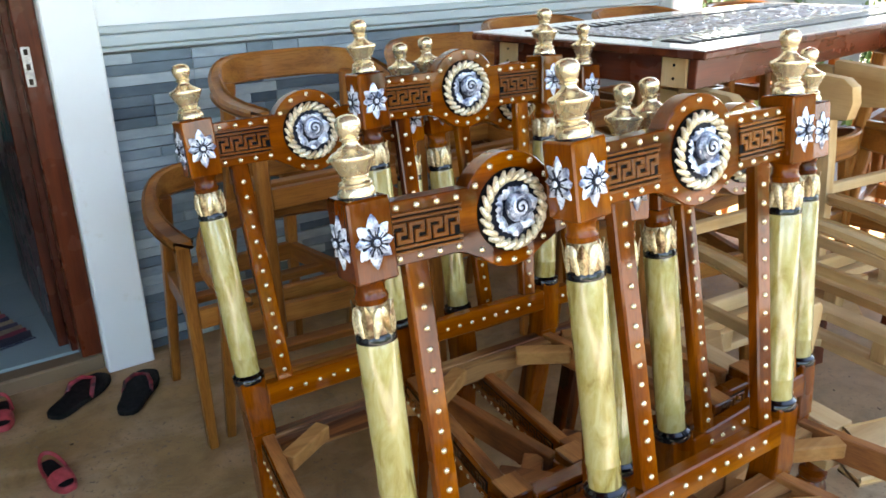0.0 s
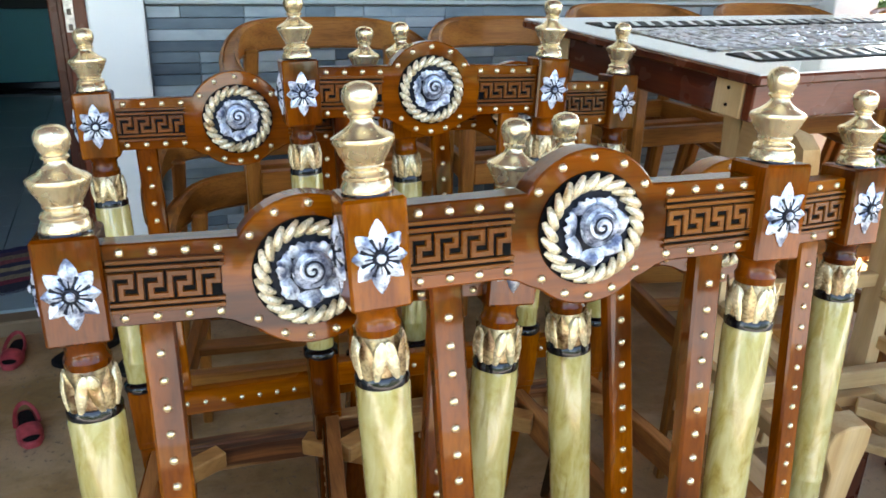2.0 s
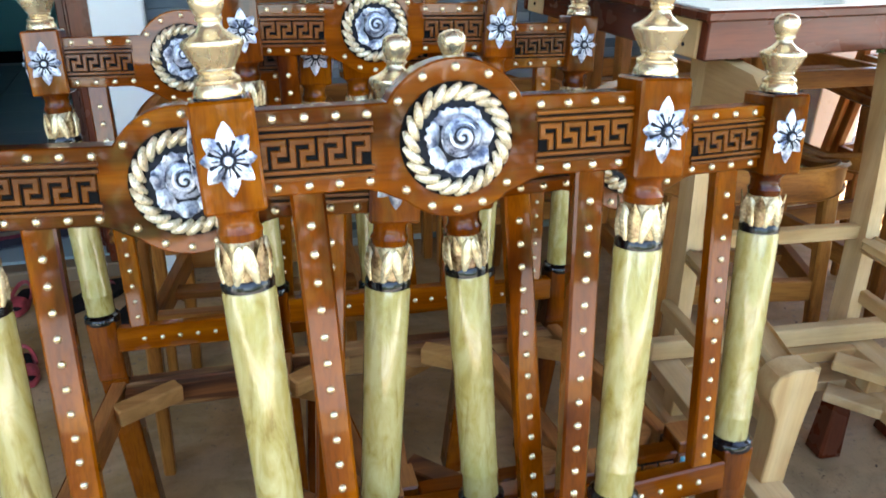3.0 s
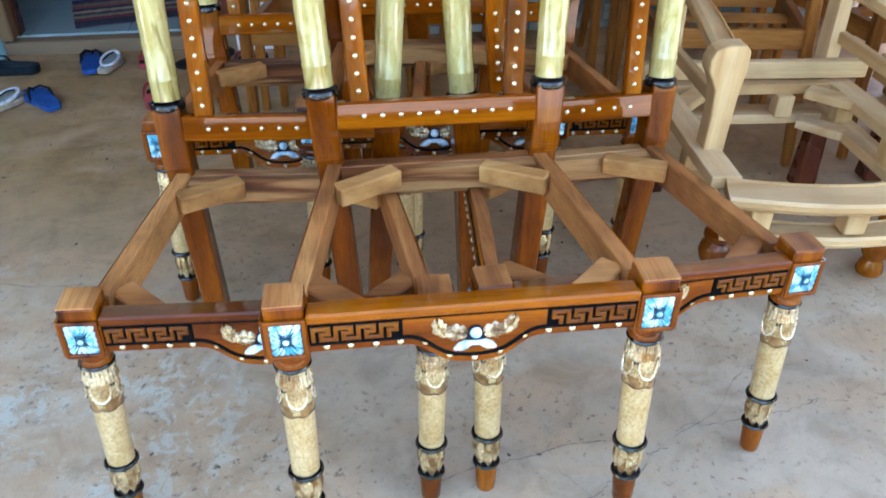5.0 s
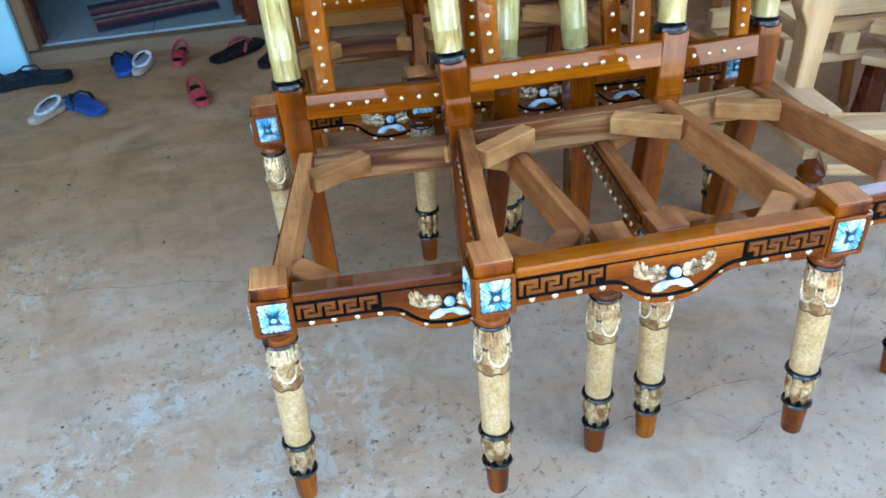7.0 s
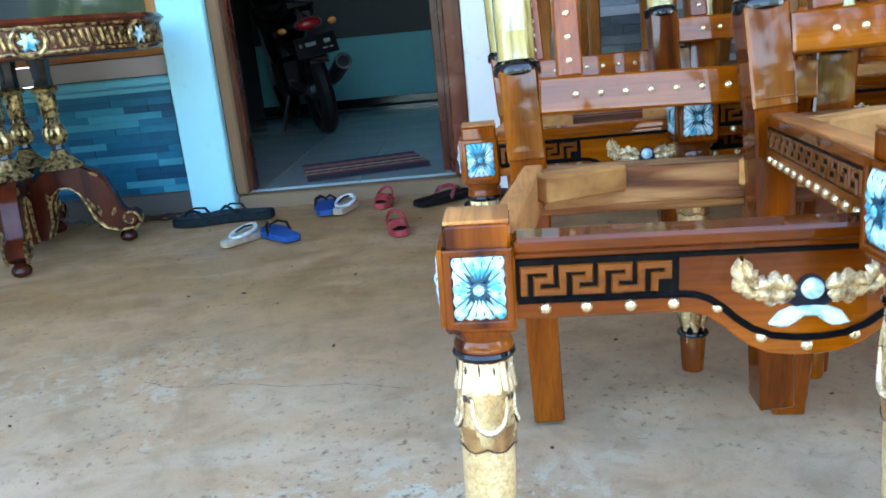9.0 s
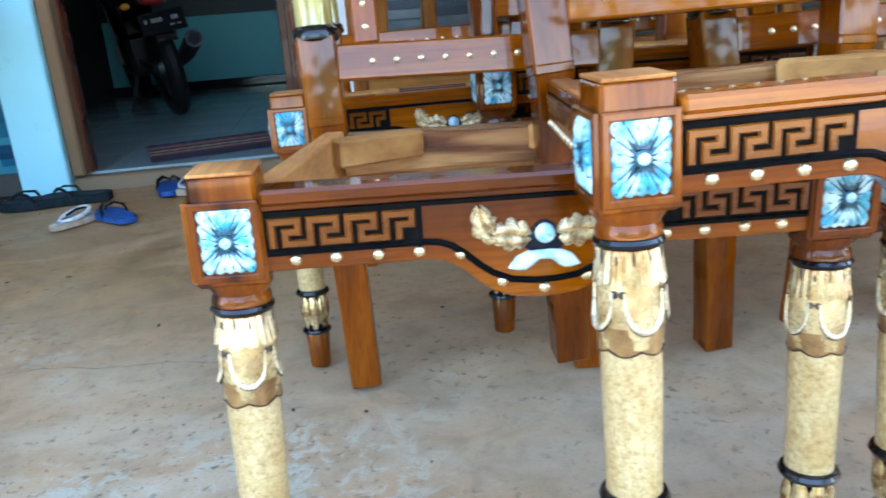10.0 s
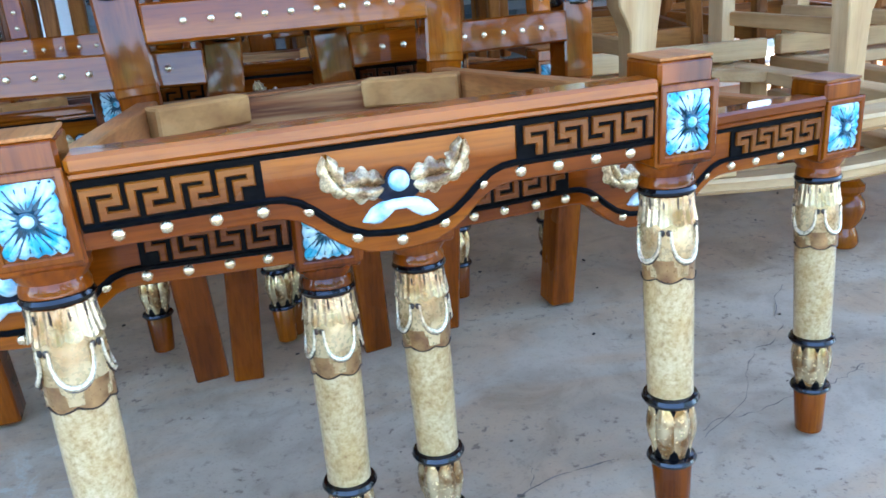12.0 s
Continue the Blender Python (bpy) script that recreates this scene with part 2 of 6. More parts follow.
def plaster(name, colour, dirt=(0.75, 0.68, 0.58), rough=0.6):
    n = Nodes(name)
    v = n.coords(shift=False)
    a = n.noise(v, 2.2, 4)
    b = n.noise(v, 120, 3)
    base = n.ramp(a, [(0.35, tuple(c * 0.93 for c in colour)), (0.65, colour)])
    spots = n.ramp(n.noise(v, 9, 5, 0.7), [(0.62, (1, 1, 1)), (0.75, dirt)])
    base = n.mix(0.5, base, spots, "MULTIPLY")
    n.bump(b, 0.12, 0.002)
    return n.set(Base_Color=base, Roughness=rough)


WHITE = plaster("white_wall_paint", (0.87, 0.89, 0.86))
GROUT = plaster("grey_mortar", (0.22, 0.24, 0.25))
ROUGH = plaster("rough_cement", (0.085, 0.078, 0.070), rough=0.9)
LEDGE = plaster("grey_moulding", (0.46, 0.53, 0.53))
LEDGEBLUE = plaster("blue_painted_moulding", (0.12, 0.43, 0.57))
# White wall paint with the cyan cast of cool light put into it.
WHITEBLUE = plaster("cyan_cast_white_wall", (0.36, 0.74, 0.83))
REVEAL = plaster("tan_cement_reveal", (0.20, 0.112, 0.052), rough=0.8)
BLUEBED = plaster("blue_mortar", (0.012, 0.10, 0.17))
JOINT = plaster("pale_tile_joint", (0.25, 0.29, 0.30))


def slate(name, stops):
    n = Nodes(name)
    r = n.add("ObjectInfo").outputs["Random"]
    v = n.coords((0.4, 1, 1))
    a = n.noise(v, 25, 5, 0.6)
    base = n.ramp(r, stops)
    tone = n.ramp(a, [(0.3, (0.75, 0.76, 0.78)), (0.7, (1.15, 1.13, 1.1))])
    base = n.mix(0.9, base, tone, "MULTIPLY")
    n.bump(a, 0.35, 0.004)
    return n.set(Base_Color=base, Roughness=0.5, Specular_IOR_Level=0.25)


SLATE = slate("grey_slate", [(0.0, (0.080, 0.112, 0.135)), (0.35, (0.155, 0.205, 0.235)), (0.7, (0.27, 0.335, 0.365)), (1.0, (0.44, 0.50, 0.51))])
BLUESLATE = slate("blue_slate", [(0.0, (0.002, 0.052, 0.115)), (0.5, (0.004, 0.105, 0.195)), (0.85, (0.010, 0.165, 0.270)), (1.0, (0.055, 0.30, 0.40))])
# White tiles, with the dimness indoors put into their base colour.
TILEFLOOR = plaster("dimmed_white_tile", (0.29, 0.385, 0.38), rough=0.16)
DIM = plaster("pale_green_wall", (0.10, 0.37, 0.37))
# Near-black: the gloom of the unlit room is put into this colour.
DEEP = plaster("gloom_black_wall", (0.010, 0.016, 0.014))
RUBBER = paint("black_rubber", (0.003, 0.003, 0.0035), (0.008, 0.008, 0.009), 0.6, 0, 120, shine=0.25)
STEEL = paint("dull_steel", (0.35, 0.36, 0.37), (0.6, 0.6, 0.6), 0.3, 0.9, 60)


# ---- geometry helpers ----
class Geo:
    """Collects vertices and faces of one mesh."""

    def __init__(self):
        self.v, self.f = [], []

    def put(self, verts, faces, m=None):
        k = len(self.v)
        self.v += [tuple(m @ Vector(p)) if m else tuple(p) for p in verts]
        self.f += [tuple(i + k for i in f) for f in faces]
        return self

    def box(self, size, m=None, c=0.002, taper=(1, 1)):
        """A chamfered box about the origin; taper scales its lower end in x and y."""
        hx, hy, hz = (s / 2 for s in size)
        c = min(c, hx * 0.45, hy * 0.45, hz * 0.45)
        vs, ids = [], {}
        for sx in (-1, 1):
            for sy in (-1, 1):
                for sz in (-1, 1):
                    tx, ty = taper if sz < 0 else (1, 1)
                    for a in range(3):
                        ids[sx, sy, sz, a] = len(vs)
                        d = [hx - c, hy - c, hz - c]
                        d[a] += c
                        vs.append((sx * d[0] * tx, sy * d[1] * ty, sz * d[2]))
        fs = []
        ring = [(-1, -1), (1, -1), (1, 1), (-1, 1)]
        for a in range(3):
            b, d = (a + 1) % 3, (a + 2) % 3
            for s in (-1, 1):
                q = []
                for u, w in ring:
                    key = [0, 0, 0]
                    key[a], key[b], key[d] = s, u, w
                    q.append(ids[(*key, a)])
                fs.append(q if s > 0 else q[::-1])
            for u in (-1, 1):
                for w in (-1, 1):
                    lo, hi = [0, 0, 0], [0, 0, 0]
                    lo[a], lo[b], lo[d] = -1, u, w
                    hi[a], hi[b], hi[d] = 1, u, w
                    q = [ids[(*lo, b)], ids[(*hi, b)], ids[(*hi, d)], ids[(*lo, d)]]
                    fs.append(q if u * w < 0 else q[::-1])
        for sx in (-1, 1):
            for sy in (-1, 1):
                for sz in (-1, 1):
                    q = [ids[sx, sy, sz, a] for a in range(3)]
                    fs.append(q if sx * sy * sz > 0 else q[::-1])
        return self.put(vs, fs, m)

    def beam(self, a, b, w, h, up=(0, 0, 1), c=0.002, taper=(1, 1)):
        """A bar from a to b, w wide and h high along up."""
        a, b = Vector(a), Vector(b)
        z = (b - a).normalized()
        y = Vector(up) - z * z.dot(Vector(up))
        y.normalize()
        x = y.cross(z)
        m = Matrix((x, y, z)).transposed().to_4x4()
        return self.box((w, h, (b - a).length), Matrix.Translation((a + b) / 2) @ m, c, taper)

    def lathe(self, prof, seg=24, m=None, wave=None):
        """Turns (radius, height) pairs round z; wave(angle, height) adds to the radius."""
        vs, fs = [], []
        for r, z in prof:
            for i in range(seg):
                t = 2 * math.pi * i / seg
                q = max(r + (wave(t, z) if wave else 0), 0.0002)
                vs.append((q * math.cos(t), q * math.sin(t), z))
        for j in range(len(prof) - 1):
            for i in range(seg):
                k = (i + 1) % seg
                fs.append((j * seg + i, j * seg + k, (j + 1) * seg + k, (j + 1) * seg + i))
        fs.append(tuple(range(seg))[::-1])
        fs.append(tuple((len(prof) - 1) * seg + i for i in range(seg)))
        return self.put(vs, fs, m)

    def tube(self, pts, radii, seg=8, m=None, flat=1.0, closed=False):
        """A round bar along points; radii one number or one a point."""
        pts = [Vector(p) for p in pts]
        n = len(pts)
        if not isinstance(radii, (list, tuple)):
            radii = [radii] * n
        vs, fs = [], []
        side = None
        for i, p in enumerate(pts):
            a, b = (pts[i - 1], pts[(i + 1) % n]) if closed else (pts[max(i - 1, 0)], pts[min(i + 1, n - 1)])
            d = (b - a).normalized()
            if side is None:
                side = d.orthogonal().normalized()
            side = (side - d * side.dot(d)).normalized()
            other = d.cross(side)
            for k in range(seg):
                t = 2 * math.pi * k / seg
                vs.append(p + (side * math.cos(t) + other * math.sin(t) * flat) * radii[i])
        for i in range(n if closed else n - 1):
            j = (i + 1) % n
            for k in range(seg):
                l = (k + 1) % seg
                fs.append((i * seg + k, i * seg + l, j * seg + l, j * seg + k))
        if not closed:
            fs.append(tuple(range(seg))[::-1])
            fs.append(tuple((n - 1) * seg + k for k in range(seg)))
        return self.put(vs, fs, m)

    def prism(self, outline, depth, m=None, c=0.0):
        """A flat outline in x, z (anticlockwise seen from -y) with its front at y = 0 and its back at y = depth, front edge chamfered by c."""
        n = len(outline)
        pts = [Vector((p[0], p[1])) for p in outline]
        ins = []
        for i in range(n):
            a, b = (pts[i] - pts[i - 1]).normalized(), (pts[(i + 1) % n] - pts[i]).normalized()
            d = Vector((-(a.y + b.y), a.x + b.x))
            ins.append(pts[i] + (d.normalized() * c if d.length > 1e-6 else d))
        rows = [[(p.x, 0, p.y) for p in (ins if c else pts)]]
        if c:
            rows.append([(p.x, c, p.y) for p in pts])
        rows.append([(p.x, depth, p.y) for p in pts])
        vs = [p for r in rows for p in r]
        fs = [tuple(range(n))]
        for j in range(len(rows) - 1):
            for i in range(n):
                k = (i + 1) % n
                fs.append((j * n + i, (j + 1) * n + i, (j + 1) * n + k, j * n + k))
        fs.append(tuple((len(rows) - 1) * n + i for i in range(n))[::-1])
        return self.put(vs, fs, m)

    def blob(self, size, m=None, seg=10, rings=6):
        """An ellipsoid with half axes size."""
        prof = [(math.sin(math.pi * j / rings), -math.cos(math.pi * j / rings)) for j in range(rings + 1)]
        g = Geo().lathe(prof, seg)
        s = Matrix.Diagonal((*size, 1))
        return self.put(g.v, g.f, (m or Matrix()) @ s)

    def sheet(self, nu, nv, fun, m=None, wrap=False):
        """A grid of points fun(u, v), u and v from 0 to 1."""
        vs = [fun(i / (nu if wrap else nu - 1), j / (nv - 1)) for j in range(nv) for i in range(nu)]
        fs = []
        for j in range(nv - 1):
            for i in range(nu if wrap else nu - 1):
                k = (i + 1) % nu
                fs.append((j * nu + i, j * nu + k, (j + 1) * nu + k, (j + 1) * nu + i))
        return self.put(vs, fs, m)

    def mesh(self, name, material, smooth=35):
        me = bpy.data.meshes.new(name)
        me.from_pydata(self.v, [], self.f)
        bm = bmesh.new()
        bm.from_mesh(me)
        bmesh.ops.recalc_face_normals(bm, faces=bm.faces)
        bm.to_mesh(me)
        bm.free()
        me.materials.append(material)
        if smooth:
            me.polygons.foreach_set("use_smooth", [True] * len(me.polygons))
            me.set_sharp_from_angle(angle=radians(smooth))
        me.update()
        return me


def part(name, g, material, parent=None, label="", smooth=35):
    ob = new(name, g.mesh(name, material, smooth))
    ob.parent = parent
    return tagged(ob, label)


def thing(name, label, category, group=""):
    return tagged(new(name), label, category, group)


def thing_mesh(name, g, material, label, category, group="", kind="", smooth=35):
    return tagged(new(name, g.mesh(name, material, smooth)), label, category, group, kind)


def at(x, y, z):
    return Matrix.Translation((x, y, z))


def turn(deg, axis):
    return Matrix.Rotation(radians(deg), 4, axis)


# ---- setting ----
# The house wall runs at a slight angle; HOUSE takes its own metres to the world.
HOUSE = at(-0.572, 2.565, 0) @ turn(2.2, "Z")


def slab(name, lo, hi, material, m=None, label="", c=0.003, kind="structure", category=""):
    size = [b - a for a, b in zip(lo, hi)]
    mid = [(a + b) / 2 for a, b in zip(lo, hi)]
    ob = thing_mesh(name, Geo().box(size, c=c), material, label, category, kind=kind)
    ob.matrix_world = (m or Matrix()) @ at(*mid)
    return ob


def ground():
    n = Nodes("pale_yard_earth")
    v = n.coords(shift=False)
    base = n.ramp(n.noise(v, 0.6, 6, 0.65), [(0.35, (0.36, 0.345, 0.345)), (0.65, (0.48, 0.465, 0.465))])
    n.bump(n.noise(v, 20, 4), 0.5, 0.02)
    mat = n.set(Base_Color=base, Roughness=0.9)
    g = Geo().put([(-400, -400, -0.12), (400, -400, -0.12), (400, 400, -0.12), (-400, 400, -0.12)], [(0, 1, 2, 3)])
    thing_mesh("ground", g, mat, "pale dusty yard earth", "ground", kind="structure", smooth=0)


def porch_floor():
    def h(u, v):
        x, y = -5.5 + 8.9 * u, -2.4 + 5.5 * v
        d = noise.noise((x * 0.9, y * 0.9, 0)) * 0.0025 + noise.noise((x * 4, y * 4, 3)) * 0.0012
        return (x, y, d - 0.002)
    g = Geo().sheet(121, 61, h)
    thing_mesh("floor", g, CONCRETE, "dusty brown-grey concrete porch floor with worn pale patches", "floor", kind="structure", smooth=60)
    slab("floor_edge", (-5.5, -2.4, -0.14), (3.4, 3.1, -0.01), ROUGH, label="rough cement porch slab")


def cracks():
    """Fine cracks and a joint in the concrete, as thin dark grooves."""
    rnd = random.Random(4)
    mat = paint("crack_dirt", (0.13, 0.098, 0.070), (0.27, 0.21, 0.155), 0.9, 0, 50)
    for x0, y0, x1, y1, w in ((-0.10, 0.13, 0.30, 0.20, 0.0011), (0.45, 0.20, 0.85, 0.26, 0.0008), (0.18, 0.24, 0.26, -0.06, 0.0010), (-0.75, -0.30, -0.1, 0.02, 0.0012),
                              (0.45, 0.18, 0.9, 0.55, 0.0008), (-1.3, 0.9, -0.75, 0.8, 0.0012), (-0.25, -0.02, -0.2, -0.28, 0.001),
                              (-0.55, -0.12, -0.15, 0.10, 0.0011), (0.20, 0.05, 0.42, 0.16, 0.0012), (0.10, -0.22, 0.45, -0.10, 0.0010)):
        pts, n = [], 60
        px, py = rnd.uniform(0, 50), rnd.uniform(0, 50)
        for i in range(n + 1):
            f = i / n
            dx = 0.030 * noise.noise((px + f * 3, 0, 0)) + 0.010 * noise.noise((px + f * 14, 1, 0))
            dy = 0.030 * noise.noise((py + f * 3, 2, 0)) + 0.010 * noise.noise((py + f * 14, 3, 0))
            pts.append((x0 + (x1 - x0) * f + dx, y0 + (y1 - y0) * f + dy, 0.0015))
        vs, fs = [], []
        for i, p in enumerate(pts):
            q = w * max(0.12, 0.9 + 1.3 * noise.noise((px + i * 0.23, 7, 0)) + rnd.uniform(-0.3, 0.3))
            vs += [(p[0], p[1] - q, p[2]), (p[0], p[1] + q, p[2])]
            if i:
                fs.append((2 * i - 2, 2 * i, 2 * i + 1, 2 * i - 1))
        thing_mesh("floor_crack", Geo().put(vs, fs), mat, "thin crack in the concrete floor", "crack", kind="structure", smooth=0)


def debris():
    """Crumbs and wood chips lying on the concrete."""
    rnd = random.Random(21)
    mat = paint("dark_crumb", (0.03, 0.022, 0.016), (0.16, 0.11, 0.07), 0.9, 0, 30)
    g = Geo()
    for i in range(260):
        x, y = rnd.uniform(-1.9, 1.6), rnd.uniform(-0.8, 2.3)
        s = rnd.choice((0.0012, 0.0018, 0.0028, 0.0045))
        g.box((s * rnd.uniform(1, 2.6), s, s * 0.6), at(x, y, 0.0015) @ turn(rnd.uniform(0, 180), "Z"), s * 0.2)
    thing_mesh("floor_debris", g, mat, "dark crumbs and wood chips on the concrete floor", "debris", kind="stuff", smooth=0)


def rubble():
    """Broken bits of cement along the foot of the left wall."""
    rnd = random.Random(8)
    g = Geo()
    for i in range(110):
        x = rnd.uniform(-2.1, -1.23)
        s = rnd.uniform(0.004, 0.016)
        q = HOUSE @ at(x, 0.012 - abs(rnd.gauss(0, 0.028)), s * 0.35) @ turn(rnd.uniform(0, 180), "Z")
        g.box((s * rnd.uniform(1, 2.5), s * 1.2, s), q @ turn(rnd.uniform(-20, 20), "X"), s * 0.25)
    thing_mesh("wall_rubble", g, ROUGH, "grey cement rubble along the foot of the wall", "rubble", kind="stuff", smooth=0)


def dry_stems():
    """Dark dry stems swept against the foot of the wall."""
    rnd = random.Random(31)
    pile = thing("dry_stem_bundle", "thin dark dry stems swept against the foot of the blue wall", "stems")
    for k in range(5):
        y = -0.050 - 0.022 * k
        pts = [(-1.56 + 0.038 * i + rnd.uniform(-0.01, 0.01), y + 0.020 * math.sin(i * 0.9 + k) + 0.004 * i, 0.006 + 0.007 * abs(math.sin(i * 1.3 + k))) for i in range(9)]
        part("stem", Geo().tube(pts, [0.003, 0.005, 0.0055, 0.005, 0.005, 0.0045, 0.004, 0.0035, 0.002], 6), UMBER, pile)
    pile.matrix_basis = HOUSE


def house():
    # pilasters on both sides of the doorway
    # pillar_2 is white too; its coat colour holds the cool light
    for name, x0, x1, coat in (("pillar_1", -0.085, 0.075, WHITE), ("pillar_2", -1.215, -1.04, WHITEBLUE)):
        slab(name, (x0, -0.055, -0.02), (x1, 0.16, 2.9), coat, HOUSE, "white painted pillar beside the open doorway, scuffed at its foot", 0.006)
    # wall beside the right pillar
    slab("wall_north", (0.075, 0.045, 0), (2.76, 0.16, 1.14), GROUT, HOUSE, "slate-clad lower house wall")
    slab("wall_upper", (0.075, 0.03, 1.14), (2.76, 0.16, 2.9), WHITE, HOUSE, "white painted house wall")
    g = Geo()
    for z, d, hh in ((1.098, 0.030, 0.016), (1.126, 0.046, 0.036), (1.158, 0.034, 0.024)):
        g.box((2.68, d, hh), at(1.418, 0.045 - d / 2 - 0.016, z), 0.005)
    ob = thing_mesh("trim", g, LEDGE, "grey cement moulding along the top of the slate", "moulding", kind="structure")
    ob.matrix_world = HOUSE
    slab("pillar_3", (2.76, -0.08, -0.02), (3.0, 0.18, 2.9), WHITE, HOUSE, "white painted corner pillar of the porch", 0.006)
    # window wall to the left
    slab("wall_west", (-4.6, 0.045, 0), (-1.215, 0.16, 0.53), BLUEBED, HOUSE, "slate-clad wall below the window")
    slab("plinth", (-4.6, 0.022, -0.02), (-1.215, 0.05, 0.088), ROUGH, HOUSE, "rough dark cement foot of the wall", 0.008)
    g = Geo().box((3.38, 0.075, 0.034), at(-2.908, 0.016, 0.537), 0.008)
    g.box((3.38, 0.05, 0.022), at(-2.908, 0.026, 0.508), 0.005)
    ob = thing_mesh("trim_2", g, LEDGEBLUE, "blue-grey cement sill moulding under the window", "moulding", kind="structure")
    ob.matrix_world = HOUSE
    slab("sill_band", (-4.6, 0.03, 0.556), (-1.215, 0.16, 0.63), plaster("pinkish_plaster", (0.42, 0.36, 0.34)), HOUSE, "pinkish plaster band under the window frame")
    win = tagged(new("window_1"), "brown wooden window frame with dark glass", "window", kind="structure")
    win.matrix_world = HOUSE
    g = Geo()
    for x in (-4.55, -3.45, -2.35, -1.255):
        g.box((0.07, 0.08, 1.5), at(x, 0.085, 1.38), 0.004)
    part("window_frame", g, BROWN["z"], win)
    g = Geo().box((3.37, 0.09, 0.08), at(-2.905, 0.082, 0.672), 0.004).box((3.37, 0.08, 0.07), at(-2.905, 0.085, 2.12), 0.004)
    part("window_sill", g, BROWN["x"], win)
    glass = Nodes("dark_window_glass").set(Base_Color=(0.02, 0.03, 0.03), Roughness=0.05)
    for x in (-4.0, -2.9, -1.8):
        part("pane", Geo().box((1.04, 0.008, 1.37), at(x, 0.1, 1.398), 0.001), glass, win)
    slab("wall_over_window", (-4.6, 0.03, 2.16), (-1.215, 0.16, 2.9), WHITE, HOUSE, "white painted wall above the window")
    slab("wall_over_door", (-1.04, 0.03, 2.2), (-0.085, 0.16, 2.9), WHITE, HOUSE, "white painted wall above the doorway")
    # doorway
    door = tagged(new("door_1"), "reddish brown wooden door frame with a steel strike plate", "door frame", kind="structure")
    door.matrix_world = HOUSE
    g = Geo().box((0.068, 0.13, 2.12), at(-0.1205, 0.055, 1.12), 0.004).box((0.022, 0.05, 2.12), at(-0.163, 0.09, 1.12), 0.003)
    part("door_jamb", g, DARK["z"], door)
    part("door_jamb", Geo().box((0.008, 0.07, 2.12), at(-0.986, 0.095, 1.12), 0.002), DARK["z"], door)
    part("door_reveal", Geo().box((0.050, 0.16, 2.12), at(-1.0155, 0.060, 1.12), 0.008), REVEAL, door, "tan cement reveal")
    part("door_head", Geo().box((0.95, 0.13, 0.055), at(-0.563, 0.055, 2.17), 0.004), DARK["x"], door)
    leaf = part("door_leaf", Geo().box((0.040, 0.80, 2.06), at(-0.185, 0.53, 1.09), 0.003), DARK["z"], door, "dark brown door standing open inwards")
    part("door_handle", Geo().tube([(-0.206, 0.88, 1.02), (-0.235, 0.88, 1.02), (-0.235, 0.80, 1.02)], 0.008, 8), STEEL, leaf, "steel lever handle")
    g = Geo().box((0.026, 0.004, 0.12), at(-0.136, -0.011, 1.068), 0.001)
    plate = part("strike_plate", g, STEEL, door, "bright steel strike plate")
    g = Geo()
    for z in (1.023, 1.068, 1.113):
        g.box((0.012, 0.003, 0.018), at(-0.136, -0.0135, z), 0.001)
    part("slot", g, BLACK, plate)
    slab("yard_wall", (4.20, 3.50, -0.14), (5.60, 3.66, 1.75), plaster("grey_yard_cement", (0.34, 0.35, 0.37), rough=0.8), None, "plain grey cement wall in the sunlit yard", 0.008)
    # Unseen wall, set close to darken the left side of the porch.
    slab("wall_porch_end", (-3.55, -3.0, -0.02), (-3.4, 0.022, 2.9), LEDGE, HOUSE, "plain grey unseen wall added to keep light off the left")
    # threshold step and the tiled floor inside
    slab("step", (-1.04, -0.005, -0.02), (-0.085, 0.07, 0.052), plaster("muddy_cement", (0.23, 0.150, 0.082)), HOUSE, "muddy cement edge of the doorstep", 0.006)
    slab("floor_inside", (-2.6, 0.07, -0.02), (1.4, 3.5, 0.05), JOINT, HOUSE, "mortar bed of the indoor tiles")
    mesh = Geo().box((0.397, 0.397, 0.012), c=0.001).mesh("floor_tile", TILEFLOOR)
    inner = bpy.data.objects["floor_inside"]
    for i in range(7):
        for j in range(8):
            ob = new("floor_tile", mesh)
            ob.parent = inner
            ob.matrix_parent_inverse = inner.matrix_world.inverted()
            ob.matrix_world = HOUSE @ at(-1.55 + 0.4 * i, 0.27 + 0.4 * j, 0.0545)
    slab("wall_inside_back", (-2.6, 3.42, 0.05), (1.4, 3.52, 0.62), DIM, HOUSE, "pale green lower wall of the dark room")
    # Upper wall, side walls and ceiling carry the room's darkness in their colour.
    slab("wall_inside_top", (-2.6, 3.415, 0.62), (1.4, 3.52, 2.9), DEEP, HOUSE, "near-black upper wall, the room's gloom put into its colour")
    slab("baseboard", (-2.6, 3.395, 0.05), (1.4, 3.415, 0.13), BLACK, HOUSE, "black tiled baseboard")
    slab("wall_inside_west", (-1.85, 0.16, 0), (-1.75, 3.415, 2.9), DEEP, HOUSE, "side wall of the room, its gloom put into the colour")
    slab("wall_inside_east", (1.4, 0.16, 0), (1.5, 3.52, 2.9), DEEP, HOUSE, "side wall of the room, its gloom put into the colour")
    slab("ceiling_inside", (-2.7, 0.16, 2.9), (1.5, 3.52, 3.0), DEEP, HOUSE, "ceiling of the room, its gloom put into the colour")
    slab("ceiling", (-5.0, -2.80, 2.9), (7.0, 0.16, 3.0), DARK["x"], HOUSE, "dark boarded porch ceiling")


